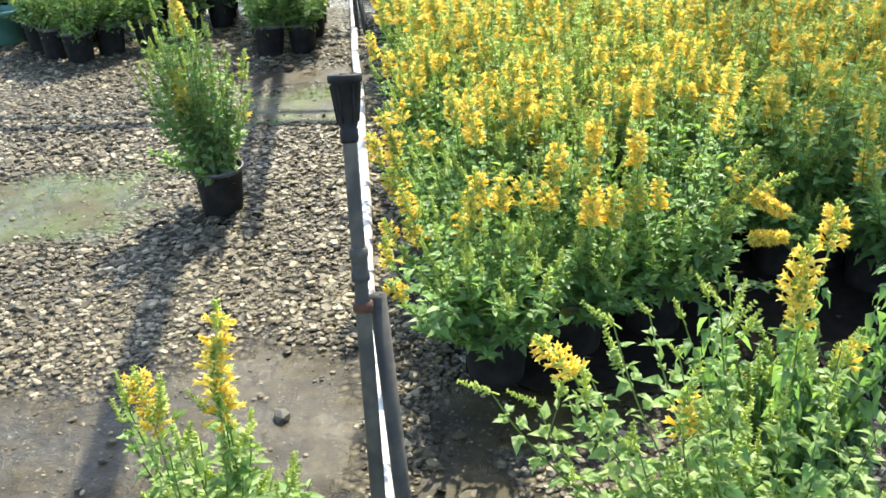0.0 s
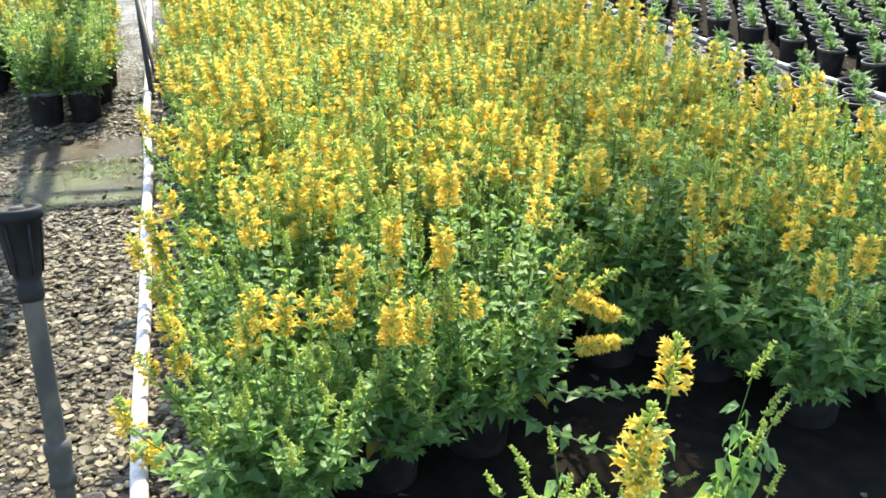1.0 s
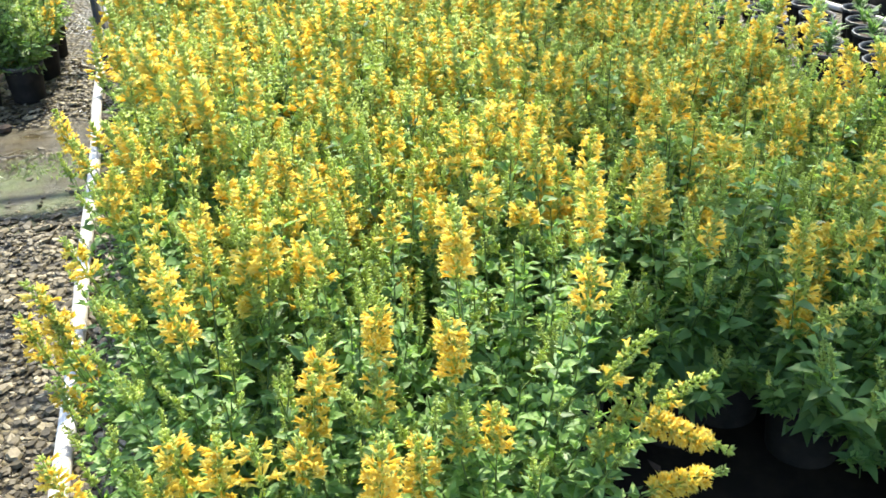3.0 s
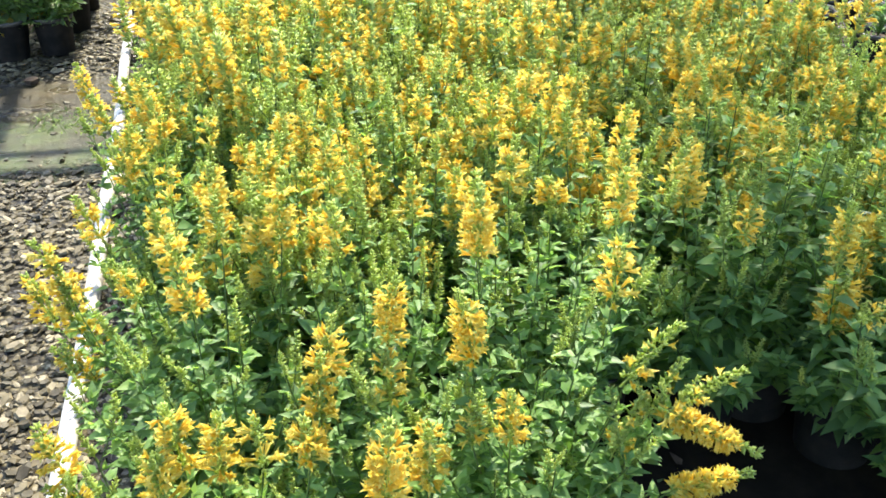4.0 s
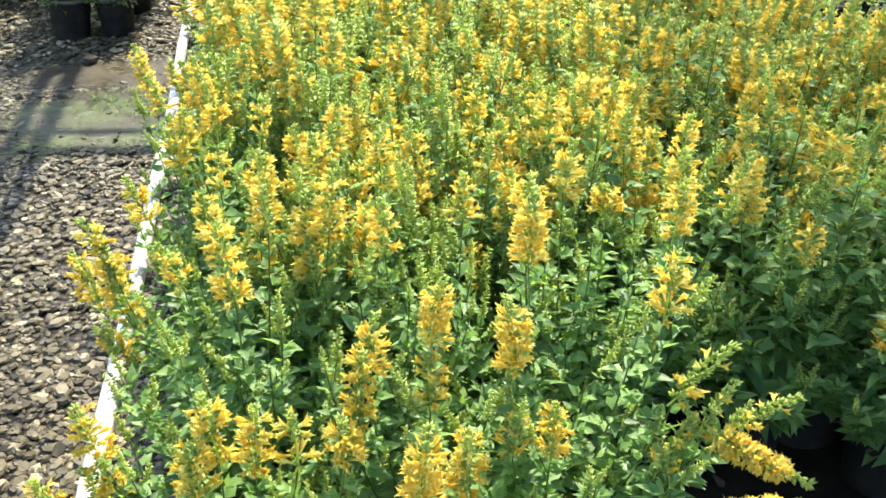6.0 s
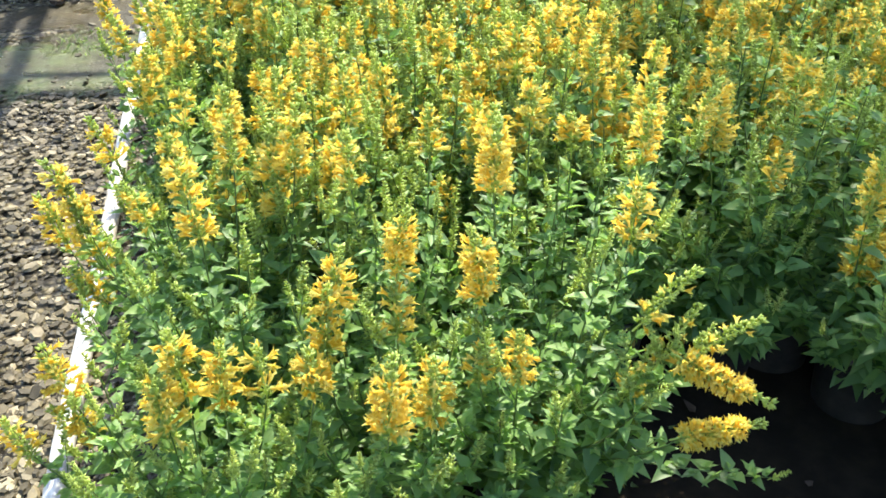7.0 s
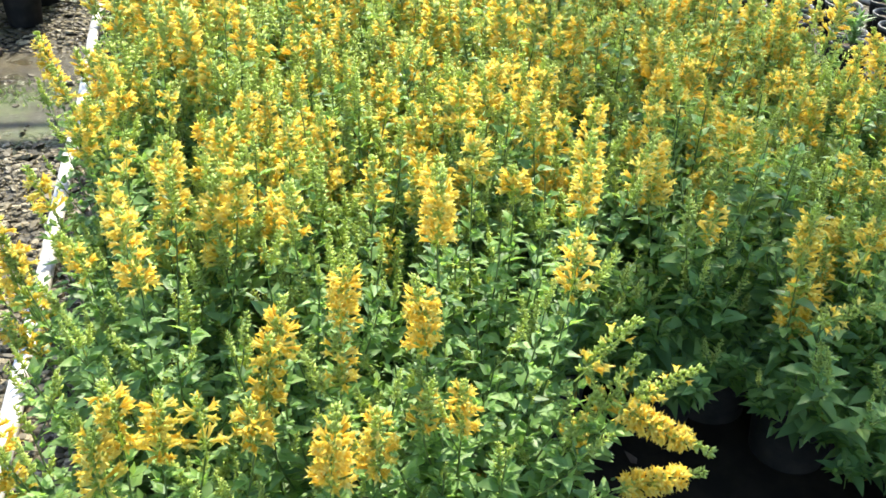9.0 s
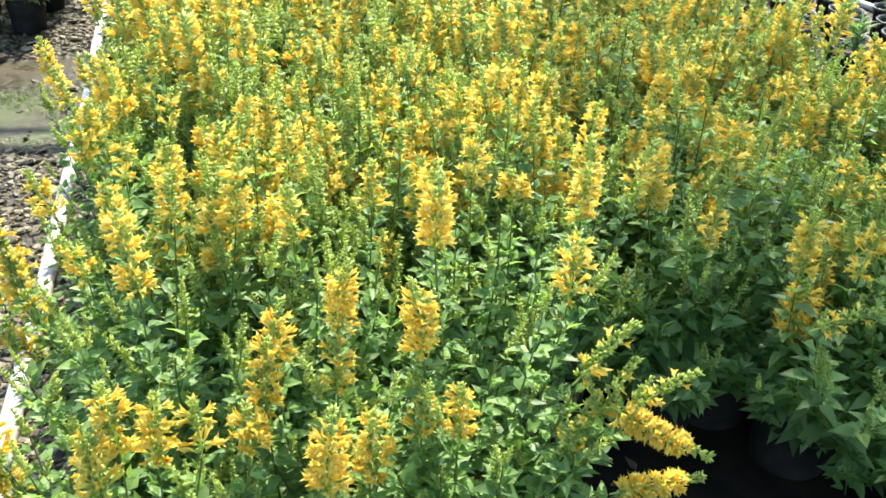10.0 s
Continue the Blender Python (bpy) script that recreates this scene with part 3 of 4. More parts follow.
def irrigation_pipe():
    p = tagged(new("irrigation_pipe"), "white PVC irrigation pipe lying on the gravel along the bed", "irrigation pipe")
    s = Shape()
    ys = [-6.0 + 0.25 * i for i in range(80)]
    tube(s, [Vector((pipe_x(y) + wobble(y, 0.4), y, 0.026)) for y in ys], [0.024] * len(ys), 14, 0, True)
    part("pipe", s.mesh("pipe", [PVC_WHITE]), p)
    for y in (2.05, 6.2, 9.0):
        s = Shape()
        d = Vector((-0.104, 1, 0)).normalized()
        c = Vector((pipe_x(y) + wobble(y, 0.4), y, 0.026))
        tube(s, [c - d * 0.045, c - d * 0.043, c + d * 0.043, c + d * 0.045], [0.024, 0.029, 0.029, 0.024], 16)
        part("coupling", s.mesh("coupling", [PVC_WHITE]), p)


irrigation_pipe()


def far_pipe():
    s = Shape()
    a, b = Vector((5.80, -4.0, 0.024)), Vector((1.964, 14.0, 0.024))
    pts = [a.lerp(b, i / 30) + Vector((0.008 * math.sin(i * 1.3), 0, 0)) for i in range(31)]
    tube(s, pts, [0.021] * 31, 12, 0, True)
    p = tagged(new("irrigation_pipe"), "white PVC pipe on the ground between young potted plants", "irrigation pipe")
    part("pipe", s.mesh("pipe", [PVC_WHITE]), p)


far_pipe()


def sprinkler(base, top, mat, label, tall=True):
    """A riser pipe with a coupling, a clamp and a tapered black head; its foot is at base."""
    p = tagged(new("sprinkler_riser"), label, "sprinkler")
    p.location = base
    t = top - base
    d, L = t.normalized(), t.length
    at = lambda q: d * q
    s = Shape()
    tube(s, [at(-0.02), at(L * 0.60)], [0.0165, 0.0165], 14)
    part("lower_pipe", s.mesh("lower_pipe", [mat]), p)
    s = Shape()
    tube(s, [at(L * 0.59), at(L - 0.10)], [0.0145, 0.0145], 14)
    part("upper_pipe", s.mesh("upper_pipe", [mat]), p)
    s = Shape()
    q = L * 0.665
    tube(s, [at(q - 0.036), at(q - 0.034), at(q - 0.02), at(q - 0.014), at(q + 0.012), at(q + 0.02), at(q + 0.034), at(q + 0.036)],
         [0.0145, 0.0195, 0.0195, 0.0175, 0.0175, 0.0200, 0.0200, 0.0145], 16)
    part("coupling", s.mesh("coupling", [mat]), p)
    s = Shape()
    q = L * 0.585
    tube(s, [at(q - 0.011), at(q - 0.010), at(q + 0.010), at(q + 0.011)], [0.0165, 0.0215, 0.0215, 0.0165], 12)
    part("clamp", s.mesh("clamp", [RUST]), p, "rusty hose clamp")
    head = new("head")
    head.parent = p
    head.matrix_basis = Matrix.Translation(at(L)) @ tilt_to(d)
    s = Shape()
    lathe(s, [(0.001, -0.128), (0.016, -0.128), (0.0185, -0.122), (0.0185, -0.104), (0.0165, -0.100), (0.0195, -0.09), (0.029, -0.012), (0.0335, -0.010), (0.0345, -0.004),
              (0.0345, 0.003), (0.0315, 0.006), (0.026, 0.006), (0.024, 0.001), (0.013, 0.001), (0.012, 0.004), (0.001, 0.004)], 28)
    part("body", s.mesh("body", [HEAD_BLACK]), head, "black plastic sprinkler head")
    s = Shape()
    tube(s, [Vector((0.0205, 0, -0.088)), Vector((0.0295, 0, -0.014))], [0.0022, 0.0022], 4, 0, True)
    rib = s.mesh("rib", [HEAD_BLACK])
    for k in range(6):
        part("rib", rib, head, "", Matrix.Rotation(k * math.pi / 3, 4, "Z"))
    s = Shape()
    lathe(s, [(0.001, 0.0075), (0.0095, 0.0075), (0.011, 0.004), (0.011, 0.001)], 18)
    part("nozzle", s.mesh("nozzle", [PVC_GREY]), head, "grey nozzle cap")
    return p


sprinkler(Vector((-0.208, 1.189, 0)), Vector((-0.238, 1.427, 1.106)), PVC_GREY, "grey sprinkler riser with black tapered head beside white pipe")
sprinkler(Vector((-0.70, 6.23, 0)), Vector((-0.83, 7.05, 1.10)), PVC_DARK, "dark leaning sprinkler riser at the far end of the path")


def support_post(base, top, mat, label):
    """A hollow pipe stake."""
    p = tagged(new("support_post"), label, "pipe stake")
    p.location = base
    d = top - base
    s = Shape()
    n = d.normalized()
    tube(s, [n * -0.02, d, d, d - n * 0.12], [0.0185, 0.0185, 0.0145, 0.0145], 18)
    part("pipe", s.mesh("pipe", [mat]), p)


support_post(Vector((-0.150, 1.24, 0)), Vector((-0.197, 1.359, 0.656)), PVC_GREY, "open-topped grey pipe stake holding up the sprinkler riser")
support_post(Vector((-0.64, 6.22, 0)), Vector((-0.76, 6.62, 0.60)), PVC_DARK, "dark pipe stake beside the far sprinkler riser")


# ---- what stands overhead, out of view, and throws the long shadows ----
def overhead_frame():
    p = tagged(new("overhead_frame"), "galvanised pipe frame over the beds with added sun-blocking bands", "shade frame")
    h = 3.0
    off = Vector((TO_SUN.x, TO_SUN.y, 0)) / TO_SUN.z * h

    def bar(name, a, b, r):
        s = Shape()
        a, b = Vector((*a, h)) + off, Vector((*b, h)) + off
        tube(s, [a, b], [r, r], 10, 0, True)
        part(name, s.mesh(name, [STEEL]), p)
    bar("purlin", (-0.86, 3.0), (-1.75, 11.0), 0.04)
    bar("purlin", (-1.12, 2.75), (-0.88, 0.6), 0.06)
    bar("purlin", (-0.98, 3.4), (-2.0, 11.0), 0.035)
    bar("crossbar", (-4.5, 4.36), (4.5, 4.36), 0.035)
    bar("crossbar", (-4.5, 4.53), (-0.2, 4.55), 0.022)
    for x, y in ((-4.5, 4.36), (4.5, 4.36)):
        s = Shape()
        tube(s, [Vector((x, y, 0)) + off, Vector((x, y, h)) + off], [0.035, 0.035], 10)
        part("post", s.mesh("post", [STEEL]), p)
    # unseen blocker added to dim the right block: narrow bands with gaps between them
    s = Shape()
    hc, zc = 3.0, 0.62
    offc = Vector((TO_SUN.x, TO_SUN.y, 0)) / TO_SUN.z * (hc - zc)
    x = 0.0
    while x < 1.05:
        w = 0.0395 if x < 0.48 else 0.034 if x < 0.8 else 0.020
        ends = [(Vector((0.93 + 0.03 * (y - 1.4) + x, y, hc)) + offc, w * q) for y, q in ((0.6, 1.0), (2.4, 0.95), (3.0, 0.6), (9.0, 0.3))]
        for (p0, w0), (p1, w1) in zip(ends, ends[1:]):
            s.add([p0, p0 + Vector((w0, 0, 0)), p1 + Vector((w1, 0, 0)), p1], [(0, 1, 2, 3)])
        x += 0.045
    part("sun_blocker_bands", s.mesh("sun_blocker_bands", [SUN_BLOCKER]), p, "added unseen dark bands that block sun over the right block")


overhead_frame()

# ---- the bed of yellow-flowering plants ----
BED = "bushy hyssop with yellow flower spikes, black pot, in dense bed"
rng = random.Random(21)


def variants(lod, n, **kw):
    return [flowering_plant(rng, lod, label=BED, **kw) for _ in range(n)]


def place(kinds, spots):
    """Puts copies of the kinds on the spots; each kind itself takes one of the first."""
    for i, (x, y, turn, sc) in enumerate(spots):
        m = posed(x, y, turn, sc, rng.uniform(0, 4), rng.uniform(0, 6.28))
        ob = kinds[i] if i < len(kinds) else copy_thing(rng.choice(kinds), Matrix())
        ob.matrix_basis = m


def axis_x(x0, y):
    return x0 - 0.104 * (y - 2.3)


near, near_shade, mid_far, far_off = [], [], [], []
for col, x0 in enumerate((0.04, 0.27, 0.51, 0.77, 1.04, 1.31, 1.57, 1.82, 2.04, 2.26)):
    y = (3.32, 2.72, 2.78, 2.94, 3.02, 2.70, 2.53, 2.50, 2.75, 3.25)[col]
    while y < (9.6 if col == 0 else 3.4 if col == 9 else 5.4 if col == 8 else 7.2):
        jx, jy = rng.uniform(-0.03, 0.03), rng.uniform(-0.03, 0.03)
        spot = (axis_x(x0, y) + jx, y + jy, rng.uniform(0, 6.28), rng.uniform(0.92, 1.07))
        (far_off if y > 5.1 else mid_far if y > 3.45 else near_shade if col > 3 else near).append(spot)
        y += 0.265
place(variants(0, 6, stems=30, flowers=9, buds=17, spike=1.02, shoots=2.2), near)
place(variants(0, 4, stems=28, flowers=7, buds=10, size=1.15, low=14, low_z=0.10, radius=0.22, shoots=1.0), near_shade)
place(variants(1, 7, stems=28, flowers=10, buds=16, height=0.67, spike=1.05, shoots=2.4), mid_far)
place(variants(2, 6, stems=27, flowers=11, buds=13, height=0.67, spike=1.15, shoots=1.8), far_off)


def front_plant(x, y, spikes, buds, fill, lod=0, height=0.6, radius=0.22, label=BED, sag=0.0, size=1.0, group="flowering plants in the bed", bare=0.05, low=16, low_z=0.2, mats=None, shift=(0.0, 0.0), shoots=0.85, budded=0.45):
    """A plant whose flower spikes stand at given places (middle of the spike, then its lean in x and y)."""
    p = potted("flowering_plant", lod, label, "flowering plant", group, True)
    p.location = (x, y, 0)
    ends, tops = [], []
    for kind, rows in ((False, spikes), (True, buds)):
        for sx, sy, sz, lx, ly, *lz in rows:
            d = Vector((lx, ly, lz[0] if lz else 1.0)).normalized()
            e = Vector((sx - x, sy - y, sz)) - d * (0.025 if kind else 0.065)
            ends.append(e)
            tops.append((e, d, kind, (SPARSE_SPIKE if lz[0] > 0 else DENSE_SPIKE) if lz else None))
    for k in range(fill):
        r = radius * math.sqrt((k + 0.5) / fill)
        a = k * 2.39996 + rng.uniform(-0.4, 0.4)
        e = Vector((r * math.cos(a) + shift[0], r * math.sin(a) + shift[1], height * (1 - 0.38 * (r / radius) ** 2) + rng.uniform(-0.1, 0.02)))
        ends.append(e)
        if rng.random() < budded:
            tops.append((e, Vector((e.x * 1.2, e.y * 1.2, 1)).normalized(), True, None))
    part("foliage", foliage(rng, ends + [e + Vector((*shift, 0)) for e in skirt(rng, low, radius, low_z)], lod, size, bare, sag, mats, shoots=shoots, low=low), p)
    for e, d, kind, full in tops:
        spike_at(rng, p, e, d, lod, kind, rng.uniform(0.9, 1.12) if not kind else rng.uniform(0.55, 0.95), full or (None if kind else rng.choice(FRONT_SPIKES)))
    return p


# front row, with the spikes that stand out over it
front_plant(0.08, 2.00, [(-0.176, 2.187, 0.50, -0.25, 0.1), (0.034, 2.104, 0.58, -0.1, 0), (0.009, 2.054, 0.54, -0.1, -0.1), (0.099, 2.081, 0.58, 0, 0), (0.163, 2.084, 0.58, 0, 0),
                          (-0.232, 2.10, 0.47, -0.3, 0), (-0.198, 1.66, 0.63, -0.15, -0.15), (-0.189, 1.76, 0.46, -0.2, -0.3), (-0.16, 2.17, 0.42, -0.4, -0.2), (0.238, 2.107, 0.55, 0.1, 0), (-0.022, 2.136, 0.46, -0.1, -0.1)],
            [(-0.08, 1.95, 0.50, -0.2, -0.1), (0.0, 1.86, 0.46, 0, -0.3), (0.18, 1.86, 0.47, 0.1, -0.2), (-0.09, 2.08, 0.52, -0.2, 0), (-0.12, 2.0, 0.44, -0.3, 0), (-0.18, 2.10, 0.36, -0.5, 0), (-0.20, 2.25, 0.30, -0.5, 0), (-0.14, 2.24, 0.46, -0.3, 0)], 28, height=0.50, radius=0.23, low=18, shift=(0.01, -0.03))
front_plant(0.33, 2.16, [(0.271, 2.231, 0.64, 0, 0), (0.371, 2.238, 0.69, 0, 0), (0.368, 2.192, 0.60, 0, 0), (0.345, 2.015, 0.55, 0, 0), (0.251, 2.191, 0.57, 0, 0), (0.42, 2.06, 0.53, 0.1, -0.1)],
            [(0.30, 1.98, 0.48, 0, -0.2), (0.45, 2.1, 0.6, 0.1, 0), (0.2, 2.2, 0.62, -0.1, 0)], 22, height=0.52, radius=0.23, size=1.0)
front_plant(0.60, 2.26, [(0.506, 2.209, 0.65, 0, 0), (0.554, 2.116, 0.55, 0, 0), (0.493, 2.133, 0.54, 0, 0), (0.542, 2.364, 0.75, 0, 0), (0.753, 2.232, 0.73, 0.1, 0),
                          (0.79, 2.16, 0.61, 0.6, 0, 1.0), (0.808, 2.127, 0.57, 0.55, 0.3, 1.0), (0.855, 2.052, 0.518, 1.0, -0.5, -0.45), (0.892, 2.108, 0.575, 0.95, 0.0, 0.75), (0.754, 2.11, 0.49, 0.3, -0.2, 1.0), (0.862, 2.03, 0.43, 1.0, 0.15, -0.02)],
            [(1.04, 2.10, 0.24, 0.9, -0.4), (1.02, 1.82, 0.16, 1.2, -0.5), (0.84, 2.10, 0.57, 0.6, 0), (0.76, 2.05, 0.50, 0.8, -0.2), (0.62, 2.05, 0.5, 0.2, -0.3), (0.70, 2.2, 0.68, 0.2, 0)], 24, height=0.55, radius=0.24, size=1.0)
front_plant(0.06, 2.34, [(-0.248, 2.642, 0.577, -0.2, 0.1), (-0.302, 2.666, 0.50, -0.2, 0), (-0.233, 2.623, 0.49, -0.1, -0.2), (-0.035, 2.62, 0.66, -0.1, 0), (0.023, 2.417, 0.66, -0.25, 0.2), (0.08, 2.60, 0.70, 0, 0), (0.196, 2.558, 0.70, 0, 0)],
            [(-0.05, 2.3, 0.58, -0.2, 0), (0.0, 2.25, 0.56, -0.1, 0), (0.12, 2.35, 0.60, 0, 0), (-0.1, 2.42, 0.54, -0.2, 0), (-0.2, 2.40, 0.42, -0.4, 0), (-0.23, 2.5, 0.36, -0.5, 0), (-0.17, 2.36, 0.5, -0.3, 0)], 18, height=0.56, radius=0.19, shift=(0.02, 0))
front_plant(0.36, 2.46, [(0.452, 2.60, 0.71, 0, 0), (0.30, 2.52, 0.68, 0, 0)], [(0.36, 2.4, 0.66, 0, 0), (0.45, 2.4, 0.66, 0, 0), (0.25, 2.42, 0.66, 0, 0)], 18, height=0.62, radius=0.2)
front_plant(0.66, 2.52, [(0.643, 2.60, 0.76, 0, 0), (0.821, 2.441, 0.75, 0.1, 0), (0.72, 2.56, 0.72, 0, 0), (0.56, 2.5, 0.72, 0, 0)], [(0.75, 2.45, 0.68, 0, 0), (0.85, 2.38, 0.6, 0.4, 0)], 18, height=0.64, radius=0.2)
front_plant(0.86, 2.68, [(0.827, 2.86, 0.73, 0, 0), (0.941, 2.80, 0.73, 0.1, 0), (0.98, 2.60, 0.72, 0.1, 0), (0.88, 2.62, 0.71, 0, 0)], [(0.95, 2.7, 0.68, 0.2, 0)], 16, height=0.64, radius=0.2)
# edge plants that lean out over the white pipe
front_plant(-0.01, 2.66, [(-0.228, 2.862, 0.58, -0.25, 0), (-0.176, 3.057, 0.60, -0.1, 0), (-0.235, 2.70, 0.36, -0.5, -0.2), (-0.04, 2.80, 0.68, 0, 0), (0.06, 2.75, 0.70, 0, 0), (-0.12, 2.62, 0.56, -0.3, 0), (-0.25, 2.60, 0.38, -0.5, -0.1)],
            [(-0.17, 2.72, 0.50, -0.4, 0), (-0.16, 2.56, 0.48, -0.4, 0), (-0.02, 2.6, 0.60, 0, 0), (-0.2, 2.86, 0.48, -0.3, 0), (-0.25, 2.75, 0.44, -0.4, 0), (-0.27, 2.95, 0.46, -0.4, 0)], 18, height=0.58, radius=0.20, shift=(0.03, 0))
front_plant(-0.05, 2.98, [(-0.305, 3.437, 0.60, -0.3, 0.1), (-0.379, 3.624, 0.60, -0.3, 0.1), (-0.17, 3.10, 0.64, -0.1, 0), (-0.08, 3.05, 0.70, 0, 0), (0.03, 3.0, 0.71, 0, 0), (-0.15, 3.3, 0.68, -0.1, 0)],
            [(-0.2, 3.18, 0.54, -0.4, 0), (-0.24, 3.4, 0.52, -0.4, 0), (-0.3, 3.2, 0.46, -0.4, 0), (-0.36, 3.5, 0.52, -0.4, 0), (-0.1, 2.95, 0.64, 0, 0)], 18, height=0.60, radius=0.20, shift=(0.03, 0.03))
# the shaded block behind the cleft
front_plant(1.40, 2.50, [(1.27, 2.24, 0.59, 1.0, 0.0, 0.4), (1.246, 2.40, 0.65, 0, 0), (1.46, 2.22, 0.60, 0, -0.1)], [(1.22, 2.2, 0.5, -0.3, 0), (1.3, 2.1, 0.5, 0, -0.2)], 26, height=0.60, radius=0.21, size=1.15, low=22, low_z=0.17, shoots=0.5, budded=0.25)
front_plant(1.12, 2.64, [(1.15, 2.60, 0.60, 0, 0), (1.06, 2.72, 0.62, 0, 0)], [(1.12, 2.52, 0.50, 0, -0.2), (1.2, 2.58, 0.52, 0.1, 0)], 20, height=0.54, radius=0.2, size=1.25, low=12, low_z=0.15, shoots=0.5, budded=0.25)
front_plant(1.58, 2.22, [(1.40, 1.98, 0.60, 0, -0.1), (1.55, 2.05, 0.62, 0, 0), (1.6, 2.25, 0.68, 0, 0)], [(1.45, 2.0, 0.5, 0, -0.2), (1.5, 1.95, 0.42, 0, -0.3)], 24, height=0.56, radius=0.22, size=1.15, low=22, low_z=0.15, shoots=0.5, budded=0.25)
front_plant(1.85, 2.18, [(1.75, 2.0, 0.6, 0, 0), (1.9, 2.15, 0.62, 0, 0), (1.8, 2.25, 0.66, 0, 0)], [], 20, height=0.58, radius=0.24, size=1.2, low=12, low_z=0.2, shoots=0.5, budded=0.25)

# ---- foreground plants ----
front_plant(0.70, 1.34, [(0.735, 1.36, 0.80, 0.05, 0), (0.59, 1.14, 0.805, 0.0, 0), (0.60, 1.13, 0.755, 0, 0), (0.80, 1.30, 0.55, 0.2, -0.2)],
            [(0.45, 1.25, 0.72, -0.5, 0), (0.42, 1.30, 0.64, -0.5, 0.1), (0.52, 1.32, 0.70, -0.2, 0.1), (0.90, 1.38, 0.76, 0.5, 0), (0.95, 1.40, 0.66, 0.6, 0), (0.88, 1.25, 0.62, 0.3, 0), (1.0, 1.45, 0.6, 0.9, 0.2)],
            42, height=0.56, radius=0.18, sag=1.15, low=14, low_z=0.24, size=1.25, shoots=0.3, mats=[LEAF, LEAF, LEAF_OLD], label="leggy hyssop with drooping leaves, few yellow spikes, before the bed", bare=0.06)
front_plant(0.55, 0.95, [(0.12, 0.96, 0.77, -0.9, 0.2), (0.36, 0.98, 0.64, 0, 0.1)],
            [(0.155, 1.10, 0.60, -1.0, 0.2), (0.33, 1.0, 0.75, -0.9, 0.2), (0.55, 1.02, 0.6, 0, 0), (0.0, 0.93, 0.72, -2.4, 0), (0.08, 0.98, 0.66, -1.8, 0), (0.22, 1.05, 0.78, -1.5, 0.3), (0.30, 1.12, 0.76, -1.1, 0.4), (0.42, 1.08, 0.80, -0.6, 0.3), (0.66, 1.05, 0.72, 0.8, 0.2), (0.72, 0.95, 0.66, 1.0, 0), (0.25, 0.9, 0.62, -1.2, -0.1), (0.48, 1.12, 0.72, 0.9, 0.2), (0.38, 0.92, 0.68, -0.3, -0.2), (0.18, 1.0, 0.70, -1.3, 0.1)],
            30, height=0.52, radius=0.34, sag=0.2, low=14, size=1.0, shoots=1.0, mats=[LEAF_YOUNG, LEAF_LIME, LEAF_OLD], label="sprawling hyssop with long loose stems and pale buds before the bed", bare=0.25)
front_plant(0.95, 0.95, [], [(1.02, 1.02, 0.30, 1.6, 0.2), (0.9, 1.05, 0.46, 0.5, 0.2)], 7, height=0.28, radius=0.42, sag=0.3, low=6, size=0.7, shoots=0.3, mats=[LEAF_GREY, LEAF_LIME, LEAF_OLD], label="straggling hyssop of long loose stems before the bed", bare=0.4)
front_plant(-0.48, 1.00, [(-0.437, 1.03, 0.805, 0.15, 0.2), (-0.455, 1.01, 0.735, 0, 0.1), (-0.448, 1.00, 0.68, 0, 0), (-0.585, 1.01, 0.66, -0.1, 0)], [(-0.62, 1.0, 0.68, -0.1, 0), (-0.56, 1.02, 0.66, 0, 0), (-0.40, 1.0, 0.62, 0.1, 0), (-0.66, 1.05, 0.6, -0.2, 0)],
            26, height=0.58, radius=0.18, size=0.92, mats=[LEAF_YOUNG, LEAF_LIME, LEAF_OLD], label="single hyssop with one tall yellow spike on the gravel path", group="plants on the path")
front_plant(-1.02, 3.27, [(-1.115, 3.35, 0.87, -0.1, 0.1), (-1.105, 3.37, 0.79, 0, 0), (-1.125, 3.25, 0.59, -0.2, 0), (-0.865, 3.28, 0.63, 0.15, 0, 1.0), (-0.865, 3.25, 0.47, 0.2, 0, 1.0), (-1.105, 3.22, 0.52, 0, 0)],
            [(-1.315, 3.38, 0.77, -0.3, 0), (-1.255, 3.32, 0.79, -0.2, 0), (-1.215, 3.38, 0.81, -0.2, 0), (-1.055, 3.4, 0.81, 0, 0), (-1.235, 3.35, 0.71, -0.3, 0), (-1.175, 3.3, 0.67, -0.2, 0), (-1.155, 3.38, 0.75, -0.2, 0), (-1.005, 3.35, 0.75, 0, 0), (-0.935, 3.3, 0.69, 0, 0)],
            42, height=0.83, radius=0.20, size=0.85, low=13, low_z=0.15, shift=(-0.08, 0.05), mats=[LEAF_GREY, LEAF_YOUNG, LEAF_OLD], label="single bushy hyssop in a black pot on the gravel path", group="plants on the path")

# ---- the block of plants across the path ----
SIDE = "green hyssop in black pot coming into bloom across the path"
kinds = [flowering_plant(rng, 1, height=0.64, radius=0.19, stems=30, flowers=f, buds=10, label=SIDE, group="plants across the path", grey=True, rim=True, size=0.95) for f in (2, 3, 4)]
spots = [(x, y, rng.uniform(0, 6.28), rng.uniform(0.92, 1.05)) for x, y in
         ((-1.24, 5.76), (-1.03, 5.83), (-2.50, 5.75), (-2.70, 5.88), (-2.35, 5.92), (-2.13, 6.08), (-1.02, 6.2), (-1.05, 6.62), (-1.33, 6.15), (-2.9, 6.1), (-2.6, 6.3), (-1.9, 6.35))]
place(kinds, spots)
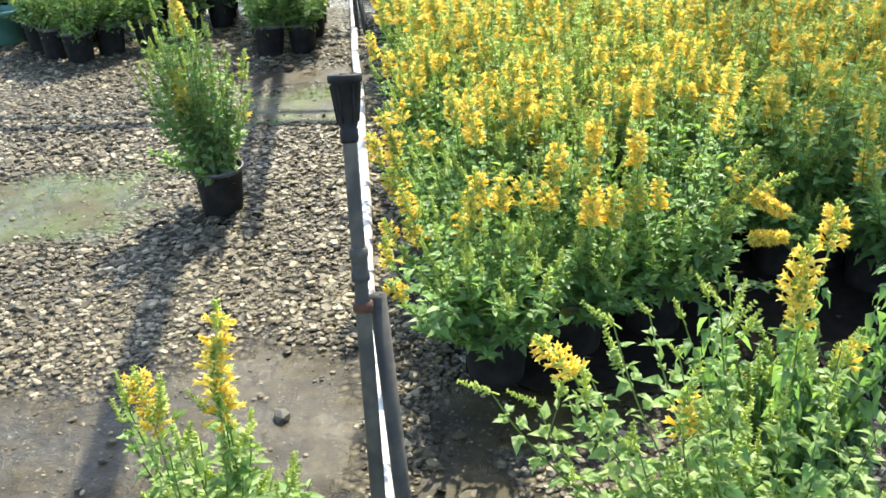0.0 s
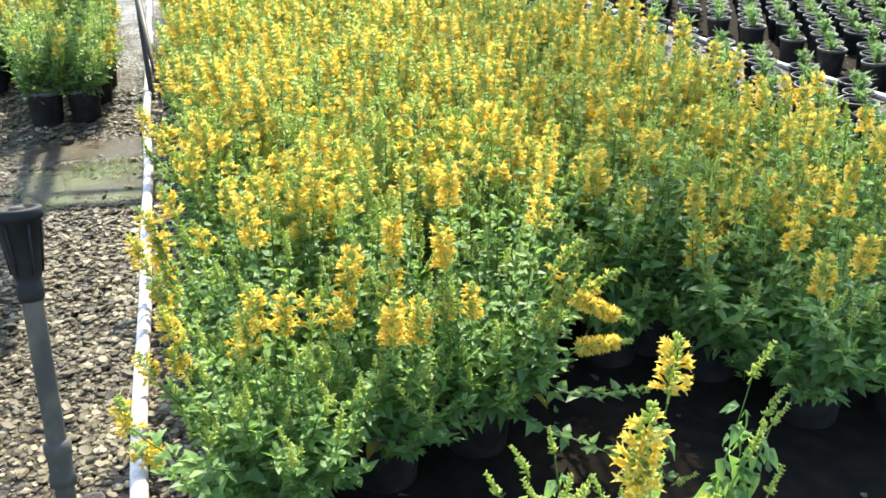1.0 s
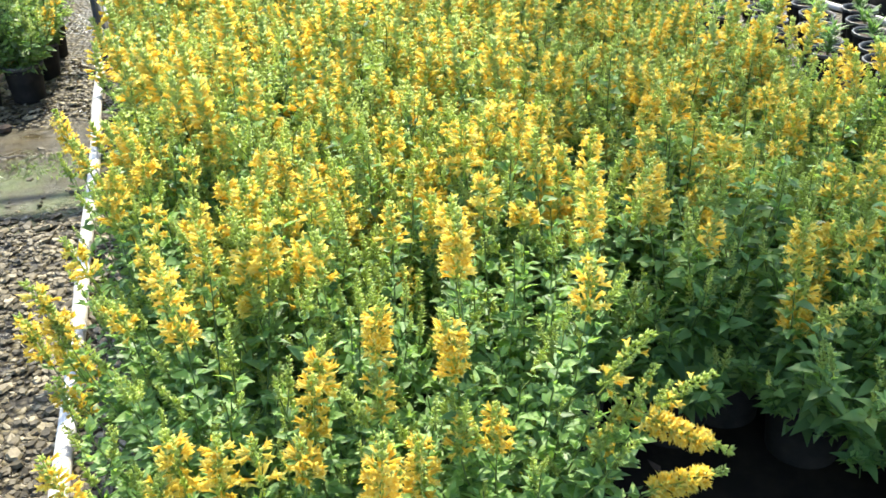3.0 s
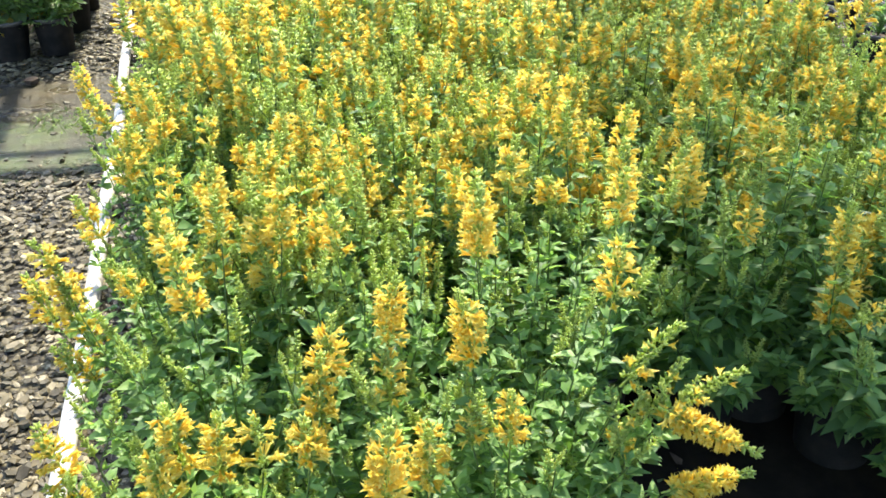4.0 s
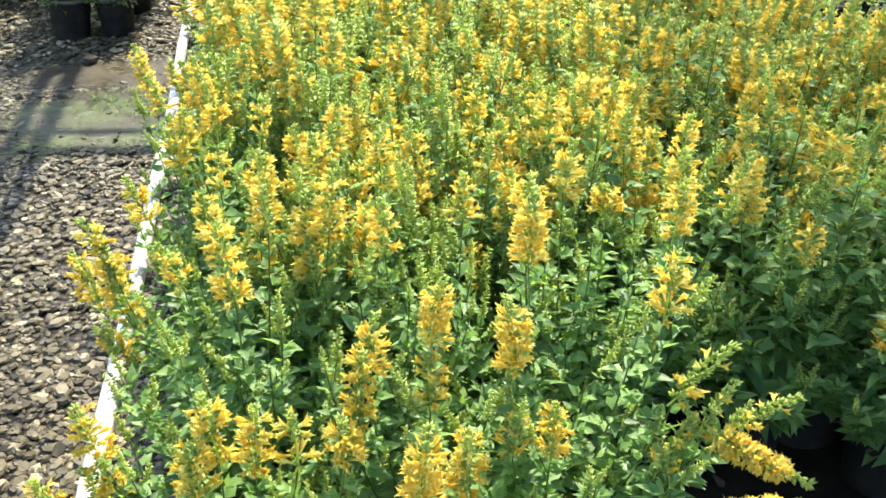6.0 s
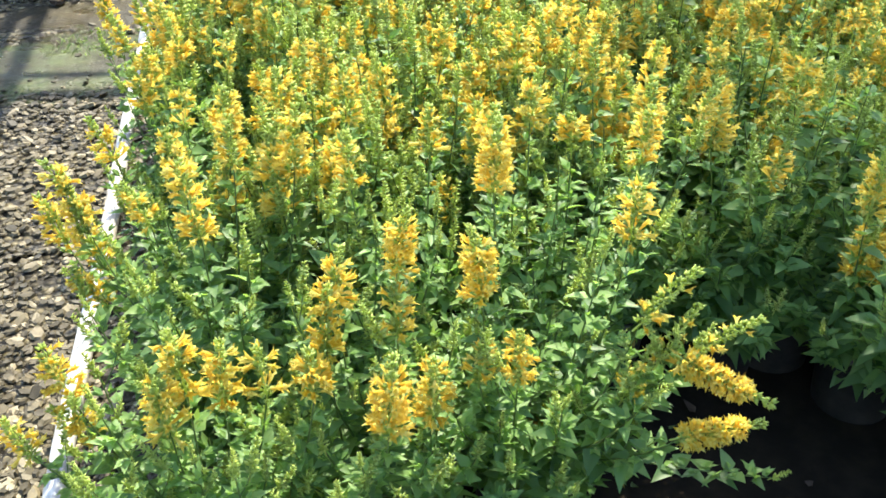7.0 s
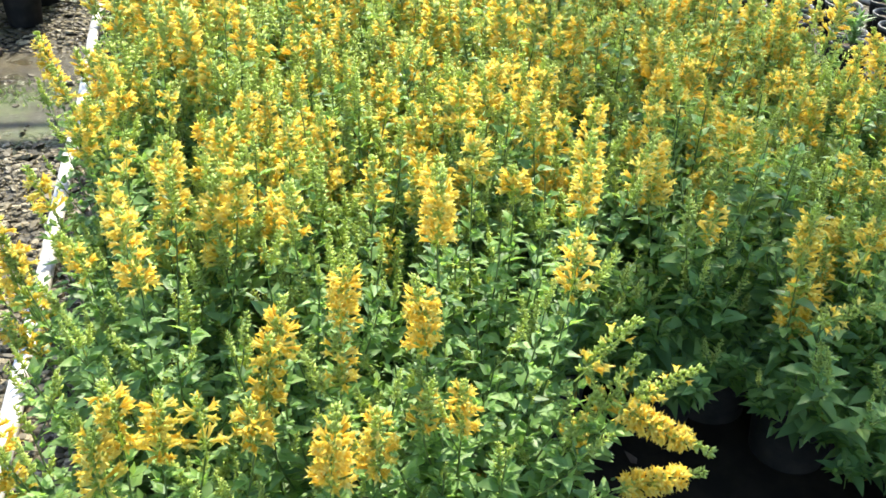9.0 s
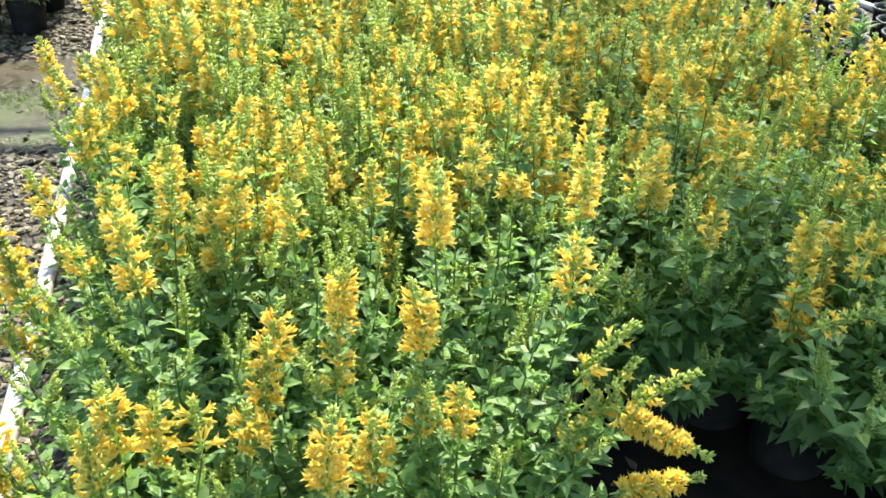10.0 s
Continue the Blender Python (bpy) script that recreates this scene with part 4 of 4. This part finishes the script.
kinds = [flowering_plant(rng, 2, height=0.66, radius=0.18, stems=22, flowers=f, buds=5, label="hyssop in full yellow bloom, black pot, across the path", group="plants across the path", size=1.0) for f in (13, 15)]
spots = []
y = 6.6
while y < 9.8:
    x = -1.1 - 0.104 * (y - 6.0) - (0.28 if y < 6.9 else 0.0)
    while x > (-3.6 if y < 7.4 else -1.6):
        spots.append((x + rng.uniform(-0.03, 0.03), y + rng.uniform(-0.03, 0.03), rng.uniform(0, 6.28), rng.uniform(0.92, 1.06)))
        x -= 0.29
    y += 0.30
place(kinds, spots)


def green_pot():
    p = tagged(new("green_pot"), "teal green plastic pot at the edge of the plant block", "plant pot")
    s = Shape()
    lathe(s, [(0.001, 0), (0.10, 0), (0.108, 0.006), (0.13, 0.2), (0.138, 0.2), (0.14, 0.235), (0.13, 0.236), (0.12, 0.2), (0.1, 0.02), (0.001, 0.02)], 28)
    part("body", s.mesh("body", [POT_GREEN]), p)
    p.matrix_basis = pose(-3.22, 6.30, 0)
    copy_thing(p, pose(-3.16, 6.62, 0))


green_pot()


# ---- young plants in pots beyond the bed ----
def young_plant(rng, tall):
    p = potted("young_plant", 1, "young green seedling in a black nursery pot with pale rim", "potted plant", "young plants in pots", True)
    part("soil", SOIL_TOP, p, "dry brown potting soil")
    lf = Shape()
    for k in range(3 if tall < 0.12 else 5):
        a = rng.uniform(0, 6.28)
        e = Vector((math.cos(a) * 0.03, math.sin(a) * 0.03, POT_H - 0.03 + tall * rng.uniform(0.7, 1.1)))
        pts = bezier(Vector((0, 0, POT_H - 0.035)), Vector((e.x * 0.3, e.y * 0.3, POT_H)), e, 4)
        tube(lf, pts, [0.003, 0.0025, 0.002, 0.0015], 3, 1)
        for q in pts[1:]:
            for _ in range(6):
                d = rand_dir(rng, rng.uniform(0.2, 1.2))
                leaf(lf, q, d, Vector((0, 0, 1)), rng.uniform(0.045, 0.09), rng.uniform(0.013, 0.022), 0.2, 0, 0)
    part("foliage", lf.mesh("foliage", [LEAF, STEM]), p)
    return p


rows = []
along = Vector((0.41, 0.91, 0)).normalized()
for k in range(19):
    y = 3.25 + 0.405 * k
    foot = Vector((4.52 - 0.213 * (y - 2.0), y, 0))
    for j in range(6):
        q = foot - along * (0.60 + 0.237 * j)
        if q.x > axis_x(2.06, q.y) + 0.40 and q.y > 2.6:
            rows.append((q.x + rng.uniform(-0.012, 0.012), q.y + rng.uniform(-0.015, 0.015)))
    for j in range(16):
        q = foot + along * (0.31 + 0.25 * j)
        if q.x < 7.6 and q.y < 11.6 and q.x < 1.4 + 0.95 * q.y and rng.random() < 0.97:
            rows.append((q.x + rng.uniform(-0.018, 0.018), q.y + rng.uniform(-0.02, 0.02)))
kinds = [young_plant(rng, t) for t in (0.06, 0.08, 0.10, 0.12, 0.15)]
place(kinds, [(x, y, rng.uniform(0, 6.28), rng.uniform(0.86, 0.92)) for x, y in rows])


# ---- small loose things ----
def rock(x, y, r, label, mat):
    bm = bmesh.new()
    bmesh.ops.create_icosphere(bm, subdivisions=1, radius=r)
    for v in bm.verts:
        v.co *= 1 + 0.35 * noise.noise(v.co * (1.6 / r) + Vector((x, y, 0)))
        v.co.z *= 0.62
    me = bpy.data.meshes.new("rock")
    bm.to_mesh(me)
    bm.free()
    me.materials.append(mat)
    ob = tagged(new("rock", me), label, "rock")
    ob.location = (x, y, r * 0.42)


ROCK = make_stone("dark_rock", [(0.0, (0.045, 0.040, 0.030)), (1.0, (0.10, 0.088, 0.065))], 0.4)
rock(-0.54, 1.81, 0.028, "dark angular stone lying on the wet mud", ROCK)
rock(-1.055, 5.37, 0.038, "dark clod of earth on the path", SOIL)


def weed(x, y, n, r):
    s = Shape()
    for _ in range(n):
        a, q = rng.uniform(0, 6.28), r * math.sqrt(rng.random())
        leaf(s, Vector((x + q * math.cos(a), y + 0.7 * q * math.sin(a), 0.0)), rand_dir(rng, rng.uniform(0.5, 1.3)), Vector((0, 0, 1)), rng.uniform(0.015, 0.04), 0.006, 0.3, 1)
    tagged(new("weeds", s.mesh("weeds", [LEAF_GREY])), "low sparse weeds growing through the mud", "weeds", kind="stuff")


weed(-0.72, 4.86, 260, 0.22)
weed(-1.78, 3.4, 160, 0.4)
